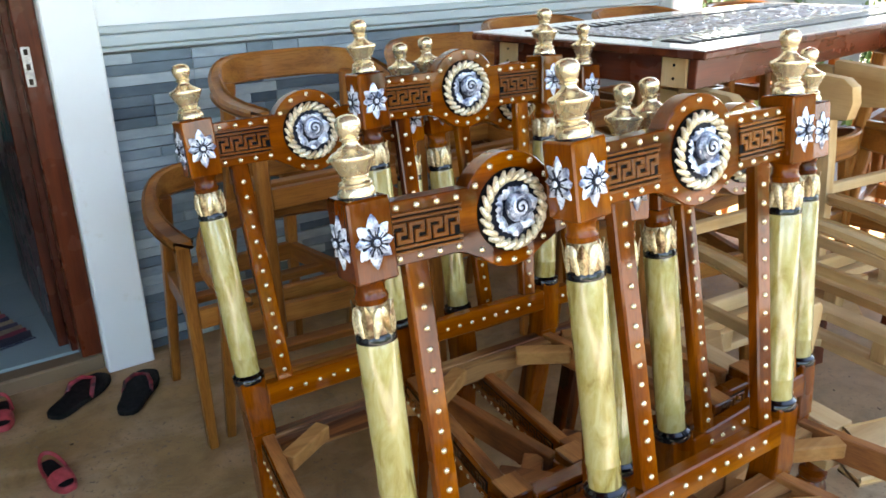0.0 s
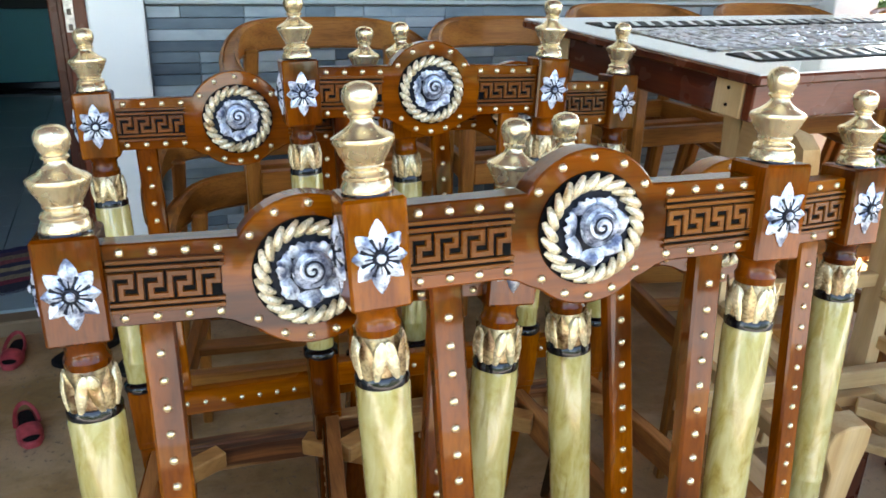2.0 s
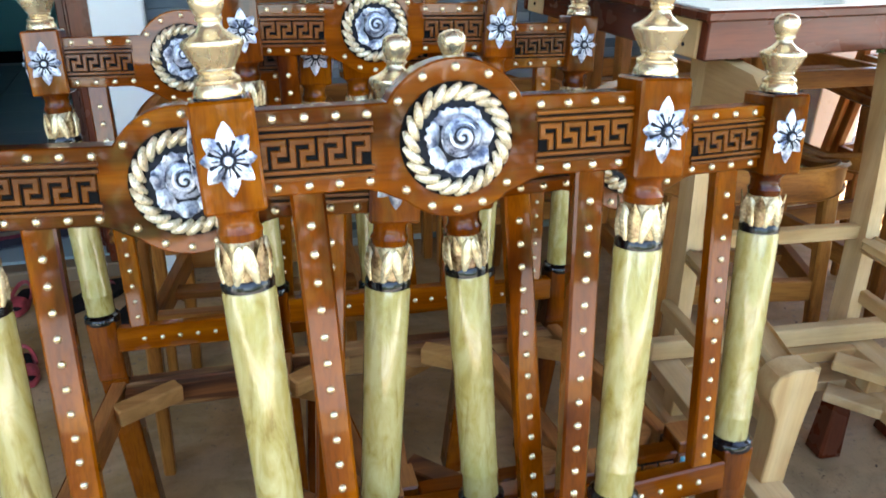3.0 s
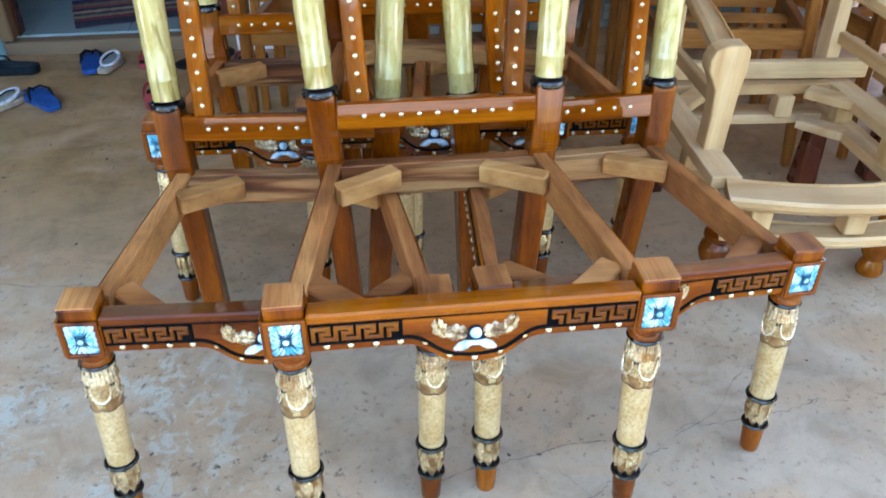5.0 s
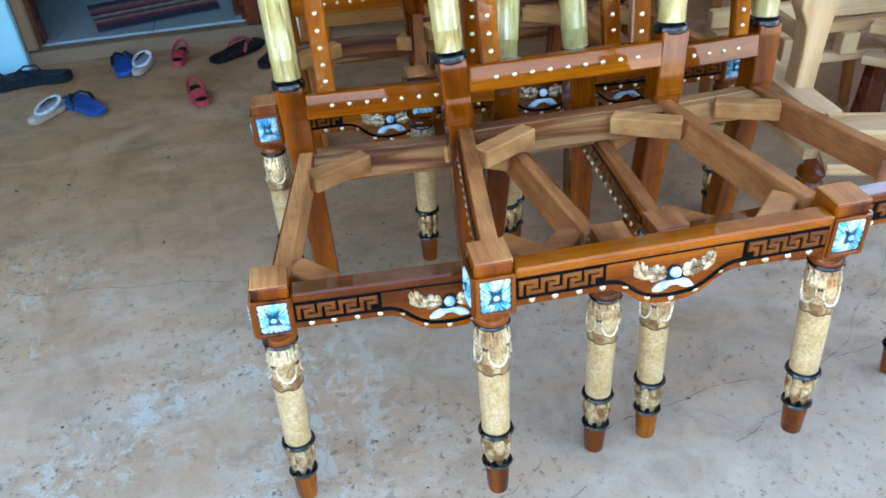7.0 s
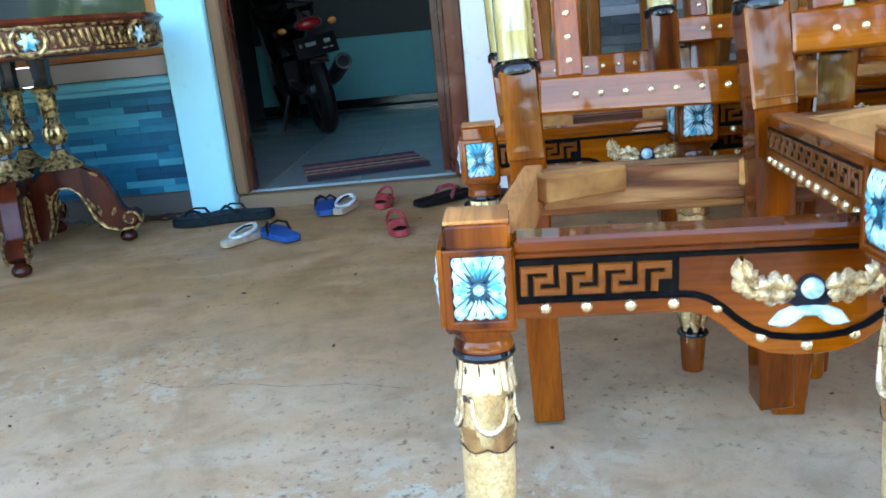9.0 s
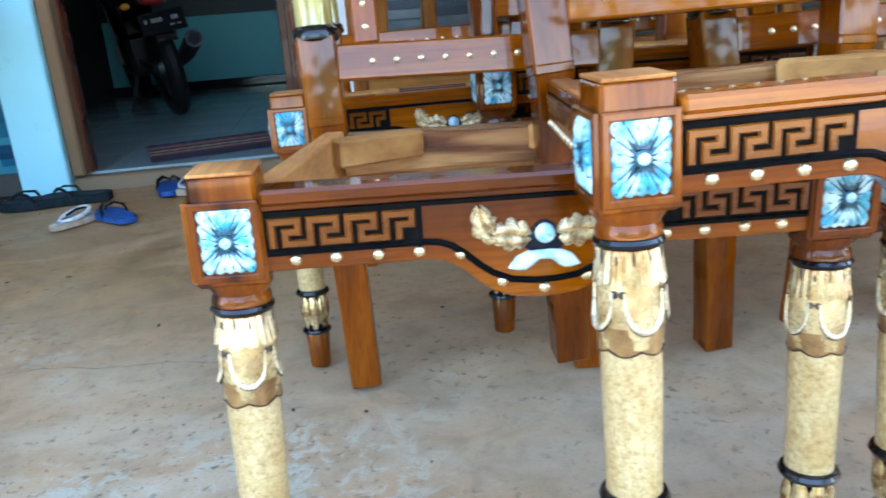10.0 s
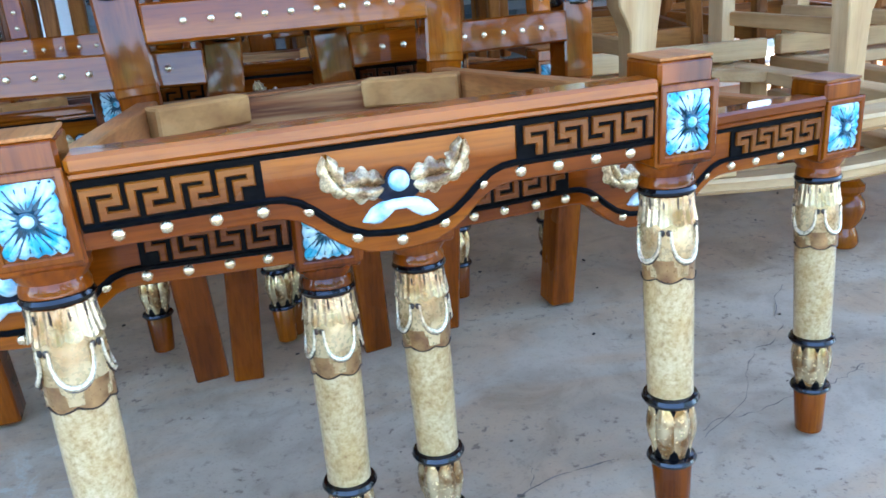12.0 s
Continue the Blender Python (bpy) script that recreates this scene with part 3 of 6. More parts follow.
def cladding(name, host, x0, x1, z0, z1, rise, y, seed, material, gap=0.0015, depths=(0.010, 0.014, 0.018)):
    """Slate strips laid in rows, each a stone of its own."""
    rnd = random.Random(seed)
    sizes = (0.10, 0.15, 0.20, 0.30)
    made = {}
    for i, s in enumerate(sizes):
        for d in depths:
            made[i, d] = Geo().box((s - gap, d, rise - gap), c=gap).mesh(name, material)
    z = z0 + rise / 2
    while z + rise / 2 <= z1 + 0.002:
        x = x0
        while x < x1 - 0.03:
            i = rnd.choice([j for j in range(4) if sizes[j] <= x1 - x + 0.03] or [0])
            d = rnd.choice(depths)
            ob = new(name, made[i, d])
            ob.parent = host
            ob.matrix_parent_inverse = host.matrix_world.inverted()
            ob.matrix_world = HOUSE @ at(x + sizes[i] / 2, y - d / 2, z)
            x += sizes[i]
        z += rise


# ---- carved chair ----
def frame_to(o, zdir, xdir=(1, 0, 0)):
    z = Vector(zdir).normalized()
    x = Vector(xdir)
    x = (x - z * z.dot(x)).normalized()
    y = z.cross(x)
    m = Matrix((x, y, z)).transposed().to_4x4()
    m.translation = Vector(o)
    return m


def fret(g, x0, x1, z0, z1, units, y, w, d, m, flip=1):
    """A Greek key of raised strips between x0 and x1."""
    u = (x1 - x0 - w) / (units - 0.3)
    hh = z1 - z0 - w
    path = [(0, 0), (0, 1), (0.68, 1), (0.68, 0.52), (0.34, 0.52), (0.34, 0), (1, 0)]

    pts = []
    for i in range(units):
        for px, pz in path[:-1]:
            px = (i + px) * u + w / 2
            pts.append(Vector(((x0 + px) if flip > 0 else (x1 - px), z0 + w / 2 + pz * hh)))
    one, two = [], []
    for i, p in enumerate(pts):
        a = (p - pts[i - 1]).normalized() if i else (pts[1] - p).normalized()
        b = (pts[i + 1] - p).normalized() if i < len(pts) - 1 else a
        n = Vector((-a.y, a.x)) + (Vector((-b.y, b.x)) if (a - b).length > 0.1 else Vector((0, 0)))
        e = -a * w / 2 if i == 0 else b * w / 2 if i == len(pts) - 1 else Vector((0, 0))
        one.append(p + n * w / 2 + e)
        two.append(p - n * w / 2 + e)
    ring = two + one[::-1]
    g.prism([tuple(p) for p in ring], d, m @ at(0, y - d / 2, 0), 0.0014)


def petal(g, length, width, lift, m, tip=0.25):
    """One carved petal along +x, raised towards -y, with a keel."""
    def f(u, v):
        t = u
        w = width * (math.sin(math.pi * min(1, t * 0.88 + 0.1)) ** 0.8) * (1 - tip * t)
        s = (v - 0.5) * 2
        keel = (1 - abs(s) ** 1.4) * lift * (0.35 + 0.65 * math.sin(math.pi * min(t + 0.12, 1)))
        return (t * length, -keel - 0.0006, s * w / 2)
    g.sheet(7, 5, f, m)


def front_flower(parent, m, size, material, back_material, label):
    """Square carved blossom of a leg block: blue ground, four fluted fans and a bead."""
    w, h = size
    ob = part("carved_flower", Geo().box((w * 0.94, 0.003, h * 0.94), m @ at(0, -0.0006, 0), 0.001), back_material, parent, label)
    g = Geo()
    for k in range(4):
        along, across = (w / 2, h / 2) if k % 2 == 0 else (h / 2, w / 2)

        def fan(u, v, along=along, across=across):
            s, t = u * 2 - 1, 0.10 + 0.90 * v
            flute = abs(math.cos(2.5 * math.pi * s)) ** 0.8
            x = along * t * (0.91 + 0.13 * flute * v * v)
            z = across * (t - 0.22 * max(0, 1 - 1.15 * v)) * s
            return (x, -0.0020 - 0.7 * ((0.0010 + 0.0052 * flute) * (0.25 + v) * (1 - 0.55 * abs(s) ** 3) + 0.002 * math.sin(math.pi * v)) * (1 - 0.9 * v ** 8) + 0.0014 * v ** 8, z)
        g.sheet(17, 7, fan, m @ turn(-90 * k, "Y"))
    part("blossom", g, material, ob, smooth=60)
    g = Geo().lathe([(w * 0.17, 0), (w * 0.155, 0.0050), (w * 0.08, 0.0058)], 16, m @ at(0, -0.002, 0) @ turn(90, "X"))
    for k in range(4):
        along, across = (w / 2, h / 2) if k % 2 == 0 else (h / 2, w / 2)
        q, up = m @ turn(-90 * k, "Y"), (m.to_3x3() @ Vector((0, 1, 0)))[:]
        for s in (-0.60, -0.20, 0.20, 0.60):
            g.beam(q @ Vector((along * 0.86, -0.0040, across * 0.86 * s)), q @ Vector((along * 0.24, -0.0046, across * 0.22 * s)), 0.0024, 0.0018, up, 0.0003, (0.4, 1))
    part("dark_centre", g, back_material, ob)
    part("bead", Geo().blob((w * 0.13, 0.004, w * 0.13), m @ at(0, -0.0055, 0), 10, 6), material, ob)
    return ob


def rim(w, h, wide, deep, m):
    """A raised rectangular border standing proud towards -y."""
    rows = ((0, 0.0), (0, -deep + 0.001), (0.0012, -deep), (wide - 0.0015, -deep), (wide, -deep + 0.0015), (wide, 0.0))
    vs = [(sx * (w / 2 - k), y, sz * (h / 2 - k)) for k, y in rows for sx, sz in ((-1, -1), (1, -1), (1, 1), (-1, 1))]
    n = len(rows)
    fs = [(4 * j + i, 4 * j + (i + 1) % 4, 4 * ((j + 1) % n) + (i + 1) % 4, 4 * ((j + 1) % n) + i) for j in range(n) for i in range(4)]
    return Geo().put(vs, fs, m)


def top_flower(parent, m):
    """Eight-petalled silver blossom on a back post."""
    g = Geo()
    for k in range(8):
        petal(g, 0.037 if k % 4 == 2 else 0.031 if k % 2 else 0.027, 0.0195, 0.006, m @ turn(-45 * k, "Y"), 0.05)
    ob = part("silver_flower", g, SILVER, parent, "silver-white carved flower")
    g = Geo()
    for k in range(8):
        g.beam(m @ turn(-45 * k - 22.5, "Y") @ Vector((0.020, -0.0020, 0)), m @ turn(-45 * k - 22.5, "Y") @ Vector((0.004, -0.0045, 0)), 0.0042, 0.003, (m.to_3x3() @ Vector((0, 1, 0)))[:], 0.0004, (1, 1))
        g.beam(m @ turn(-45 * k, "Y") @ Vector((0.016, -0.0068, 0)), m @ turn(-45 * k, "Y") @ Vector((0.005, -0.0060, 0)), 0.0014, 0.0012, (m.to_3x3() @ Vector((0, 1, 0)))[:], 0.0003)
    g.lathe([(0.0085, 0), (0.0080, 0.0045)], 12, m @ at(0, -0.0035, 0) @ turn(90, "X"))
    part("dark_centre", g, NAVY, ob)
    part("bead", Geo().blob((0.0048, 0.004, 0.0048), m @ at(0, -0.0085, 0), 8, 5), SILVER, ob)


def collar_leaf(out, height, wide):
    """One upright inner leaf of a collar with a keel and a pointed tip."""
    def f(u, v):
        s = u * 2 - 1
        shape = 1.0 if v < 0.45 else max(0.02, 1 - ((v - 0.45) / 0.55) ** 1.6)
        a = wide * shape * s
        r = out + 0.0030 * math.sin(math.pi * min(1, 0.10 + 0.75 * v)) + 0.0030 * max(0, v - 0.70) / 0.30 + 0.0020 * (1 - abs(s))
        return (r * math.sin(a), -r * math.cos(a), height * v)
    return Geo().sheet(11, 9, f)


def collar_lobes(out, height):
    """Two fat lobes that part towards the foot of a collar and meet in a rounded tongue at its top."""
    g = Geo()
    for side in (-1, 1):
        def f(u, v):
            s = u * 2 - 1
            mid = side * (0.13 + 0.30 * (1 - v) ** 1.2)
            half = 0.15 + 0.17 * math.sin(math.pi * min(1, 0.12 + 0.95 * (1 - v)))
            if v > 0.82:
                half *= max(0.05, 1 - ((v - 0.82) / 0.18) ** 2) ** 0.5
            a = mid + half * s * side
            r = out + 0.0052 * math.sqrt(max(0, 1 - s * s)) * math.sin(math.pi * min(1, 0.18 + 0.72 * v)) - 0.0010 * (s > 0.9 or s < -0.9)
            return (r * math.sin(a), -r * math.cos(a), height * v)
        g.sheet(11, 13, f)
    return g


def carved_chair():
    chair = thing("carved_chair", "", "chair", "carved dining chairs")
    nail = Geo()
    nail.lathe([(0.0052, 0), (0.0048, 0.0018), (0.0030, 0.0034), (0.0008, 0.0040)], 8, turn(90, "X"))
    nail_mesh = nail.mesh("nail", BRASS, 60)

    def nails(host, spots, m):
        for x, y, z in spots:
            ob = new("nail", nail_mesh)
            ob.parent = host
            ob.matrix_basis = m @ at(x, y, z)

    def piece(name, mesh, host, m):
        ob = new(name, mesh)
        ob.parent = host
        ob.matrix_basis = m

    pts = []
    for i in range(13):
        a = math.pi * i / 12
        ang, r = 0.60 * math.cos(a), 0.0268 + 0.0008 * math.sin(a)
        pts.append((r * math.sin(ang), -r * math.cos(ang), 0.316 - 0.031 * math.sin(a) ** 0.7))
    swag_mesh = Geo().tube(pts, [0.0013 + 0.0012 * math.sin(math.pi * i / 12) for i in range(13)], 6).mesh("swag", PALEGOLD)
    under_mesh = Geo().tube([(p[0] * 0.99, p[1] * 0.99, p[2] - 0.0030) for p in pts], 0.0010, 5).mesh("black_line", UMBER)
    bud_mesh = Geo().sheet(7, 7, lambda u, v: (lambda s, t: (s * 0.0138 * (0.60 + 0.40 * math.sin(math.pi * t)), -0.0065 * (1 - s * s) * math.sin(math.pi * min(1, t + 0.1)) + 0.004 * s * s, 0.0292 - 0.0584 * t))(u * 2 - 1, v)).mesh("bud_petal", GOLDOLD, 60)
    leaf_out = collar_lobes(0.0250, 0.042).mesh("collar_leaf", LEAFCREAM, 60)
    leaf_in = collar_leaf(0.0248, 0.047, 0.34).mesh("collar_leaf", OLDLEAF, 60)
    eye = Matrix()
    # front legs
    for side in (-1, 1):
        m = at(0.2635 * side, 0.033, 0)
        ml = m @ at(0, 0, 0.372) @ turn(-3.5, "X") @ turn(-0.5 * side, "Y") @ at(0, 0, -0.372)
        g = Geo()
        g.box((0.060, 0.060, 0.072), m @ at(0, 0, 0.414), 0.003)
        g.box((0.055, 0.055, 0.024), m @ at(0, 0, 0.4600), 0.003)
        g.lathe([(0.029, 0.379), (0.029, 0.374), (0.024, 0.366), (0.026, 0.361), (0.026, 0.356), (0.021, 0.352), (0.021, 0.26)], 24, ml)
        g.lathe([(0.0165, 0), (0.0175, 0.004), (0.0205, 0.061), (0.0150, 0.070), (0.0150, 0.27)], 20, ml)
        leg = part("front_leg", g, TEAK["z"], chair, "orange-brown varnished leg with a square corner block")
        part("block_top", Geo().box((0.0535, 0.0535, 0.003), m @ at(0, 0, 0.4732), 0.001), BARE["y"], leg, "dull bare wood top of the block")
        g = Geo()
        g.lathe([(0.022, 0.347), (0.0265, 0.349), (0.028, 0.352), (0.0265, 0.355), (0.022, 0.357)], 24, ml)
        part("black_ring", g, BLACK, leg)
        part("black_ring", Geo().lathe([(0.022, 0.129), (0.027, 0.131), (0.029, 0.135), (0.027, 0.139), (0.022, 0.141)], 24, ml), BLACK, leg)
        part("black_ring", Geo().lathe([(0.018, 0.0605), (0.024, 0.0625), (0.0255, 0.0655), (0.024, 0.0685), (0.018, 0.0705)], 24, ml), BLACK, leg)
        # upper gold: fluted cap over a bulge with hanging petals
        g = Geo()
        g.sheet(144, 6, lambda u, v: (lambda t, r: (r * math.cos(t), r * math.sin(t), 0.347 - v * (0.0240 + 0.0035 * abs(math.cos(6 * (t - 0.35))))))(
            u * 2 * math.pi, 0.0235 + 0.0036 * v ** 1.5 + 0.0011 * abs(math.cos(6 * (u * 2 * math.pi - 0.35))) + 0.0005 * math.cos(24 * u * 2 * math.pi)), ml, True)
        part("fluted_collar", g, LEAFGOLD, leg, "pale gold lobed collar", 50)
        for k in range(4):
            piece("swag", swag_mesh, leg, ml @ turn(k * 90 + 8, "Z"))
            piece("black_line", under_mesh, leg, ml @ turn(k * 90 + 8, "Z"))
        g = Geo()
        for k in range(12):
            g.blob((0.0011, 0.0014, 0.0090 if k % 2 else 0.0050), ml @ turn(k * 30 + 20, "Z") @ at(0, -0.0246, 0.339) @ turn(7, "X"), 6, 5)
        for k in range(4):
            for s in (-1, 1):
                g.blob((0.0030, 0.0015, 0.0032), ml @ turn(k * 90 + 8 + 38 * s, "Z") @ at(0, -0.0262, 0.314), 8, 5)
        tagged(part("notch_ring", g, UMBER, leg, "black painted notches"), kind="stuff")
        g = Geo().lathe([(0.0225, 0.330), (0.0245, 0.318), (0.0256, 0.302), (0.0252, 0.284), (0.0244, 0.270)], 36, ml, lambda t, z: 0.0010 * abs(math.cos(2 * t)))
        part("collar_core", g, OCHRE, leg, "ochre gold collar")
        g = Geo()
        g.sheet(48, 4, lambda u, v: (lambda t, r: (r * math.cos(t), r * math.sin(t), 0.2870 - v * (0.018 + 0.004 * abs(math.cos(3 * t)))))(
            u * 2 * math.pi, 0.0260 + 0.0005 * math.cos(6 * u * 2 * math.pi) * v - 0.0008 * v), ml, True)
        part("collar_edge", g, paint("antique_brown_gold", (0.20, 0.09, 0.03), (0.42, 0.23, 0.08), 0.35, 0.35, 60, 0.3) if side < 0 else bpy.data.materials["antique_brown_gold"], leg, smooth=60)
        wavy = [ml @ Vector((0.0254 * math.cos(2 * math.pi * i / 48), 0.0254 * math.sin(2 * math.pi * i / 48), 0.2685 - 0.004 * abs(math.cos(6 * math.pi * i / 48)))) for i in range(48)]
        part("black_line", Geo().tube(wavy, 0.0008, 5, closed=True), UMBER, leg)
        part("shaft", Geo().lathe([(0.0228, 0.276), (0.0240, 0.268), (0.0243, 0.245), (0.0228, 0.141)], 28, ml), CREAM2, leg, "cream and ochre speckled lacquered shaft")
        for k in range(7):
            piece("bud_petal", bud_mesh, leg, ml @ turn(k * 360 / 7, "Z") @ at(0, -0.0195, 0.1000))
        part("bud_core", Geo().lathe([(0.020, 0.133), (0.0215, 0.104), (0.019, 0.066)], 20, ml), INK, leg)
        for q in (m, m @ turn(90 * side, "Z")):
            part("flower_rim", rim(0.057, 0.0680, 0.0065, 0.0045, q @ at(0, -0.0290, 0.4180)), TEAK["z"], leg)
        front_flower(leg, m @ at(0, -0.0300, 0.4190), (0.042, 0.054), AQUA, TEAL, "white and blue carved square flower")
        out = m @ at(0.0300 * side, 0, 0.419) @ turn(90 * side, "Z")
        front_flower(leg, out, (0.041, 0.053), AQUA, TEAL, "white and blue carved square flower")
    # front apron
    def ogee(dz):
        half = [(0.100, 0.388), (0.090, 0.387), (0.079, 0.383), (0.068, 0.375), (0.057, 0.365), (0.045, 0.356), (0.029, 0.349), (0.010, 0.3465)]
        return [(x, z + dz) for x, z in half]
    left = [(-x, z) for x, z in ogee(0)]
    right = ogee(0)[::-1]
    outline = [(-0.2345, 0.388)] + left + right + [(0.2345, 0.388), (0.2345, 0.442), (-0.2345, 0.442)]
    g = Geo().prism(outline, 0.026, at(0, 0.008, 0), 0.0015)
    g.box((0.468, 0.034, 0.0135), at(0, 0.017, 0.4522), 0.005)
    g.box((0.468, 0.031, 0.0050), at(0, 0.0185, 0.4438), 0.0022)
    apron = part("front_apron", g, TEAK["x"], chair, "scalloped varnished front rail with carved key pattern")
    g = Geo().box((0.466, 0.003, 0.0045), at(0, 0.0075, 0.4380), 0.0008)
    for s in (-1, 1):
        g.box((0.130, 0.003, 0.032), at(s * 0.168, 0.0073, 0.4210), 0.0008)
    line = [(x, z + 0.0165) for x, z in ogee(0)]
    pts = [(-0.232, 0.0072, 0.4045)] + [(-x, 0.0072, z) for x, z in line] + [(x, 0.0072, z) for x, z in line[::-1]] + [(0.232, 0.0072, 0.4045)]
    g.tube(pts, 0.0032, 6)
    part("black_groove", g, INK, apron, "black painted carved ground")
    for s in (-1, 1):
        g = Geo()
        fret(g, -0.2300 if s < 0 else 0.108, -0.108 if s < 0 else 0.2300, 0.4090, 0.4345, 4, 0.0048, 0.0064, 0.0044, eye, -s)
        part("key_fret", g, FRET["x"], apron)
    def acanthus(spine, wide, lobes, side):
        """A carved leaf along a bent spine, its margin cut into lobes, with a groove down the middle."""
        a, b, c = (Vector((side * x, 0, z)) for x, z in spine)

        def f(u, v):
            p = a * (1 - u) ** 2 + b * 2 * u * (1 - u) + c * u * u
            d = ((b - a) * (1 - u) + (c - b) * u).normalized()
            n, k = Vector((-d.z, 0, d.x)), v * 2 - 1
            cut = (u * lobes) % 1.0
            w = wide * math.sin(math.pi * (0.12 + 0.84 * u)) ** 0.75 * (0.62 + 0.42 * math.sin(math.pi * min(1, 0.12 + 0.80 * cut)))
            q = p + n * (k * w) + d * (0.30 * wide * abs(k))
            rise = 0.0030 + 0.0036 * abs(math.sin(math.pi * abs(k) ** 0.8)) + 0.0010 * math.cos(2 * math.pi * cut) * abs(k)
            return (q.x, 0.0085 - rise * (1 - 0.72 * abs(k) ** 5) * min(1, 4 * u + 0.3), q.z)
        return Geo().sheet(31, 11, f)
    for side in (-1, 1):
        part("wing_leaf", acanthus(((0.007, 0.4030), (0.026, 0.4045), (0.0425, 0.4070)), 0.0150, 3, side), WINGGOLD, apron, "cream gold carved leaf", 60)
        part("wing_leaf", acanthus(((0.036, 0.4030), (0.052, 0.4060), (0.0550, 0.4300)), 0.0120, 3, side), WINGGOLD, apron, "cream gold carved leaf", 60)
    part("white_bead", Geo().blob((0.0088, 0.008, 0.0088), at(0, 0.003, 0.4060), 16, 10), SKYBLUE, apron, "pale blue bead above a pale blue leaf")
    tips = [(0.0315, -0.0300), (0.0240, -0.0205), (0.0150, -0.0165), (0.0060, -0.0148)]
    under = [(0.0050, -0.0238), (0.0105, -0.0285), (0.0170, -0.0325), (0.0235, -0.0325)]
    ring = [(x, z) for x, z in tips] + [(-x, z) for x, z in tips[::-1]] + [(-x, z) for x, z in under[::-1]] + [(x, z) for x, z in under]
    part("blue_leaf", Geo().prism(ring, 0.0075, at(0, 0.0015, 0.4060), 0.0025), SKYBLUE, apron, "pale blue two-pointed leaf", 50)
    g = Geo().blob((0.020, 0.003, 0.011), at(0, 0.0065, 0.3985), 16, 5)
    g.lathe([(0.0106, 0), (0.0106, 0.003), (0.008, 0.004)], 20, at(0, 0.008, 0.4060) @ turn(90, "X"))
    part("dark_ground", g, NAVY, apron)
    spots = [(s * x, 0.008, z) for s in (-1, 1) for x, z in ((0.2100, 0.3970), (0.1765, 0.3970), (0.1410, 0.3965), (0.1065, 0.3965), (0.0715, 0.3915), (0.0365, 0.3640))] + [(0, 0.008, 0.3555)]
    nails(apron, spots, eye)
    # side rails, carved outside and bare inside
    for side in (-1, 1):
        a, b = Vector((0.2655 * side, 0.061, -0.012)), Vector((0.212 * side, 0.492, -0.030))
        d = b - a if side > 0 else a - b
        length = d.length
        m = frame_to(((a + b) / 2)[:], Vector((0, 0, 1)) - d * (d.z / length ** 2), d)
        g = Geo().box((length, 0.026, 0.062), m @ at(0, 0.013, 0.425), 0.002)
        rail = part("side_rail", g, BARE["y"], chair, "bare teak seat rail, varnished and carved outside")
        face = part("carved_face", Geo().box((length - 0.002, 0.004, 0.058), m @ at(0, -0.002, 0.4235), 0.001), TEAK["y"], rail, "varnished carved outer face")
        part("black_groove", Geo().box((length - 0.05, 0.002, 0.027), m @ at(0, -0.0045, 0.428), 0.0006), INK, rail)
        g = Geo()
        fret(g, -length / 2 + 0.03, length / 2 - 0.03, 0.417, 0.439, 13, -0.006, 0.0042, 0.0026, m, side)
        part("key_fret", g, FRET["y"], rail)
        nails(rail, [(-length / 2 + 0.03 + i * 0.03, -0.004, 0.4015) for i in range(int((length - 0.04) / 0.03))], m)
    # bare seat frame at the back, with corner blocks
    g = Geo().box((0.38, 0.032, 0.068), at(0, 0.508, 0.386), 0.003)
    edge = [(-0.185 + 0.37 * i / 12, -(0.476 - 0.016 * abs(i / 6 - 1) ** 2)) for i in range(13)]
    g.prism([(-0.185, -0.494)] + [(0.185, -0.494)] + edge[::-1], 0.050, at(0, 0, 0.368) @ turn(90, "X"), 0.002)
    part("back_rail", g, FLAME, chair, "bare rough-sawn rear seat rail")
    for s in (-1, 1):
        g = Geo().beam((s * 0.082, 0.470, 0.408), (s * 0.194, 0.400, 0.412), 0.036, 0.036, c=0.003)
        part("corner_block", g, BLOCK["x"], chair, "rough pale corner block")
        q = at(s * 0.1880, 0.074, 0.420) @ turn(45 * s, "Z")
        part("corner_block", Geo().box((0.120, 0.042, 0.026), q, 0.003), BARE["x"], chair, "rough pale corner block")
    # back posts
    for side in (-1, 1):
        base, tip = Vector((0.2135 * side, 0.533, 0.558)), Vector((0.2405 * side, 0.6260, 1.191))
        m = frame_to(base, tip - base)
        g = Geo()
        g.beam((0.186 * side, 0.556, 0.001), (0.206 * side, 0.519, 0.452), 0.052, 0.054, (0, 1, 0), 0.003, (0.94, 0.94))
        g.beam((0.206 * side, 0.519, 0.430), (0.2135 * side, 0.533, 0.556), 0.054, 0.056, (0, 1, 0), 0.003)
        g.lathe([(0.016, -0.02), (0.016, 0.42)], 12, m)
        g.lathe([(0.022, 0.405), (0.0240, 0.414), (0.0210, 0.420), (0.0210, 0.430), (0.027, 0.4395)], 20, m)
        g.box((0.062, 0.064, 0.1115), m @ at(0, 0, 0.4945), 0.003)
        post = part("back_post", g, TEAK["z"], chair, "varnished raked back post")
        part("black_band", Geo().lathe([(0.028, -0.011), (0.033, -0.008), (0.034, -0.002), (0.032, 0.003), (0.0335, 0.006), (0.028, 0.011)], 24, m), BLACK, post, "gloss black band")
        g = Geo().lathe([(0.0265, 0.007), (0.0268, 0.045), (0.0278, 0.049), (0.0278, 0.052), (0.0268, 0.056), (0.0278, 0.18), (0.0292, 0.346), (0.027, 0.353)], 28, m)
        part("shaft", g, CREAM, post, "cream mottled lacquered shaft with a bamboo node")
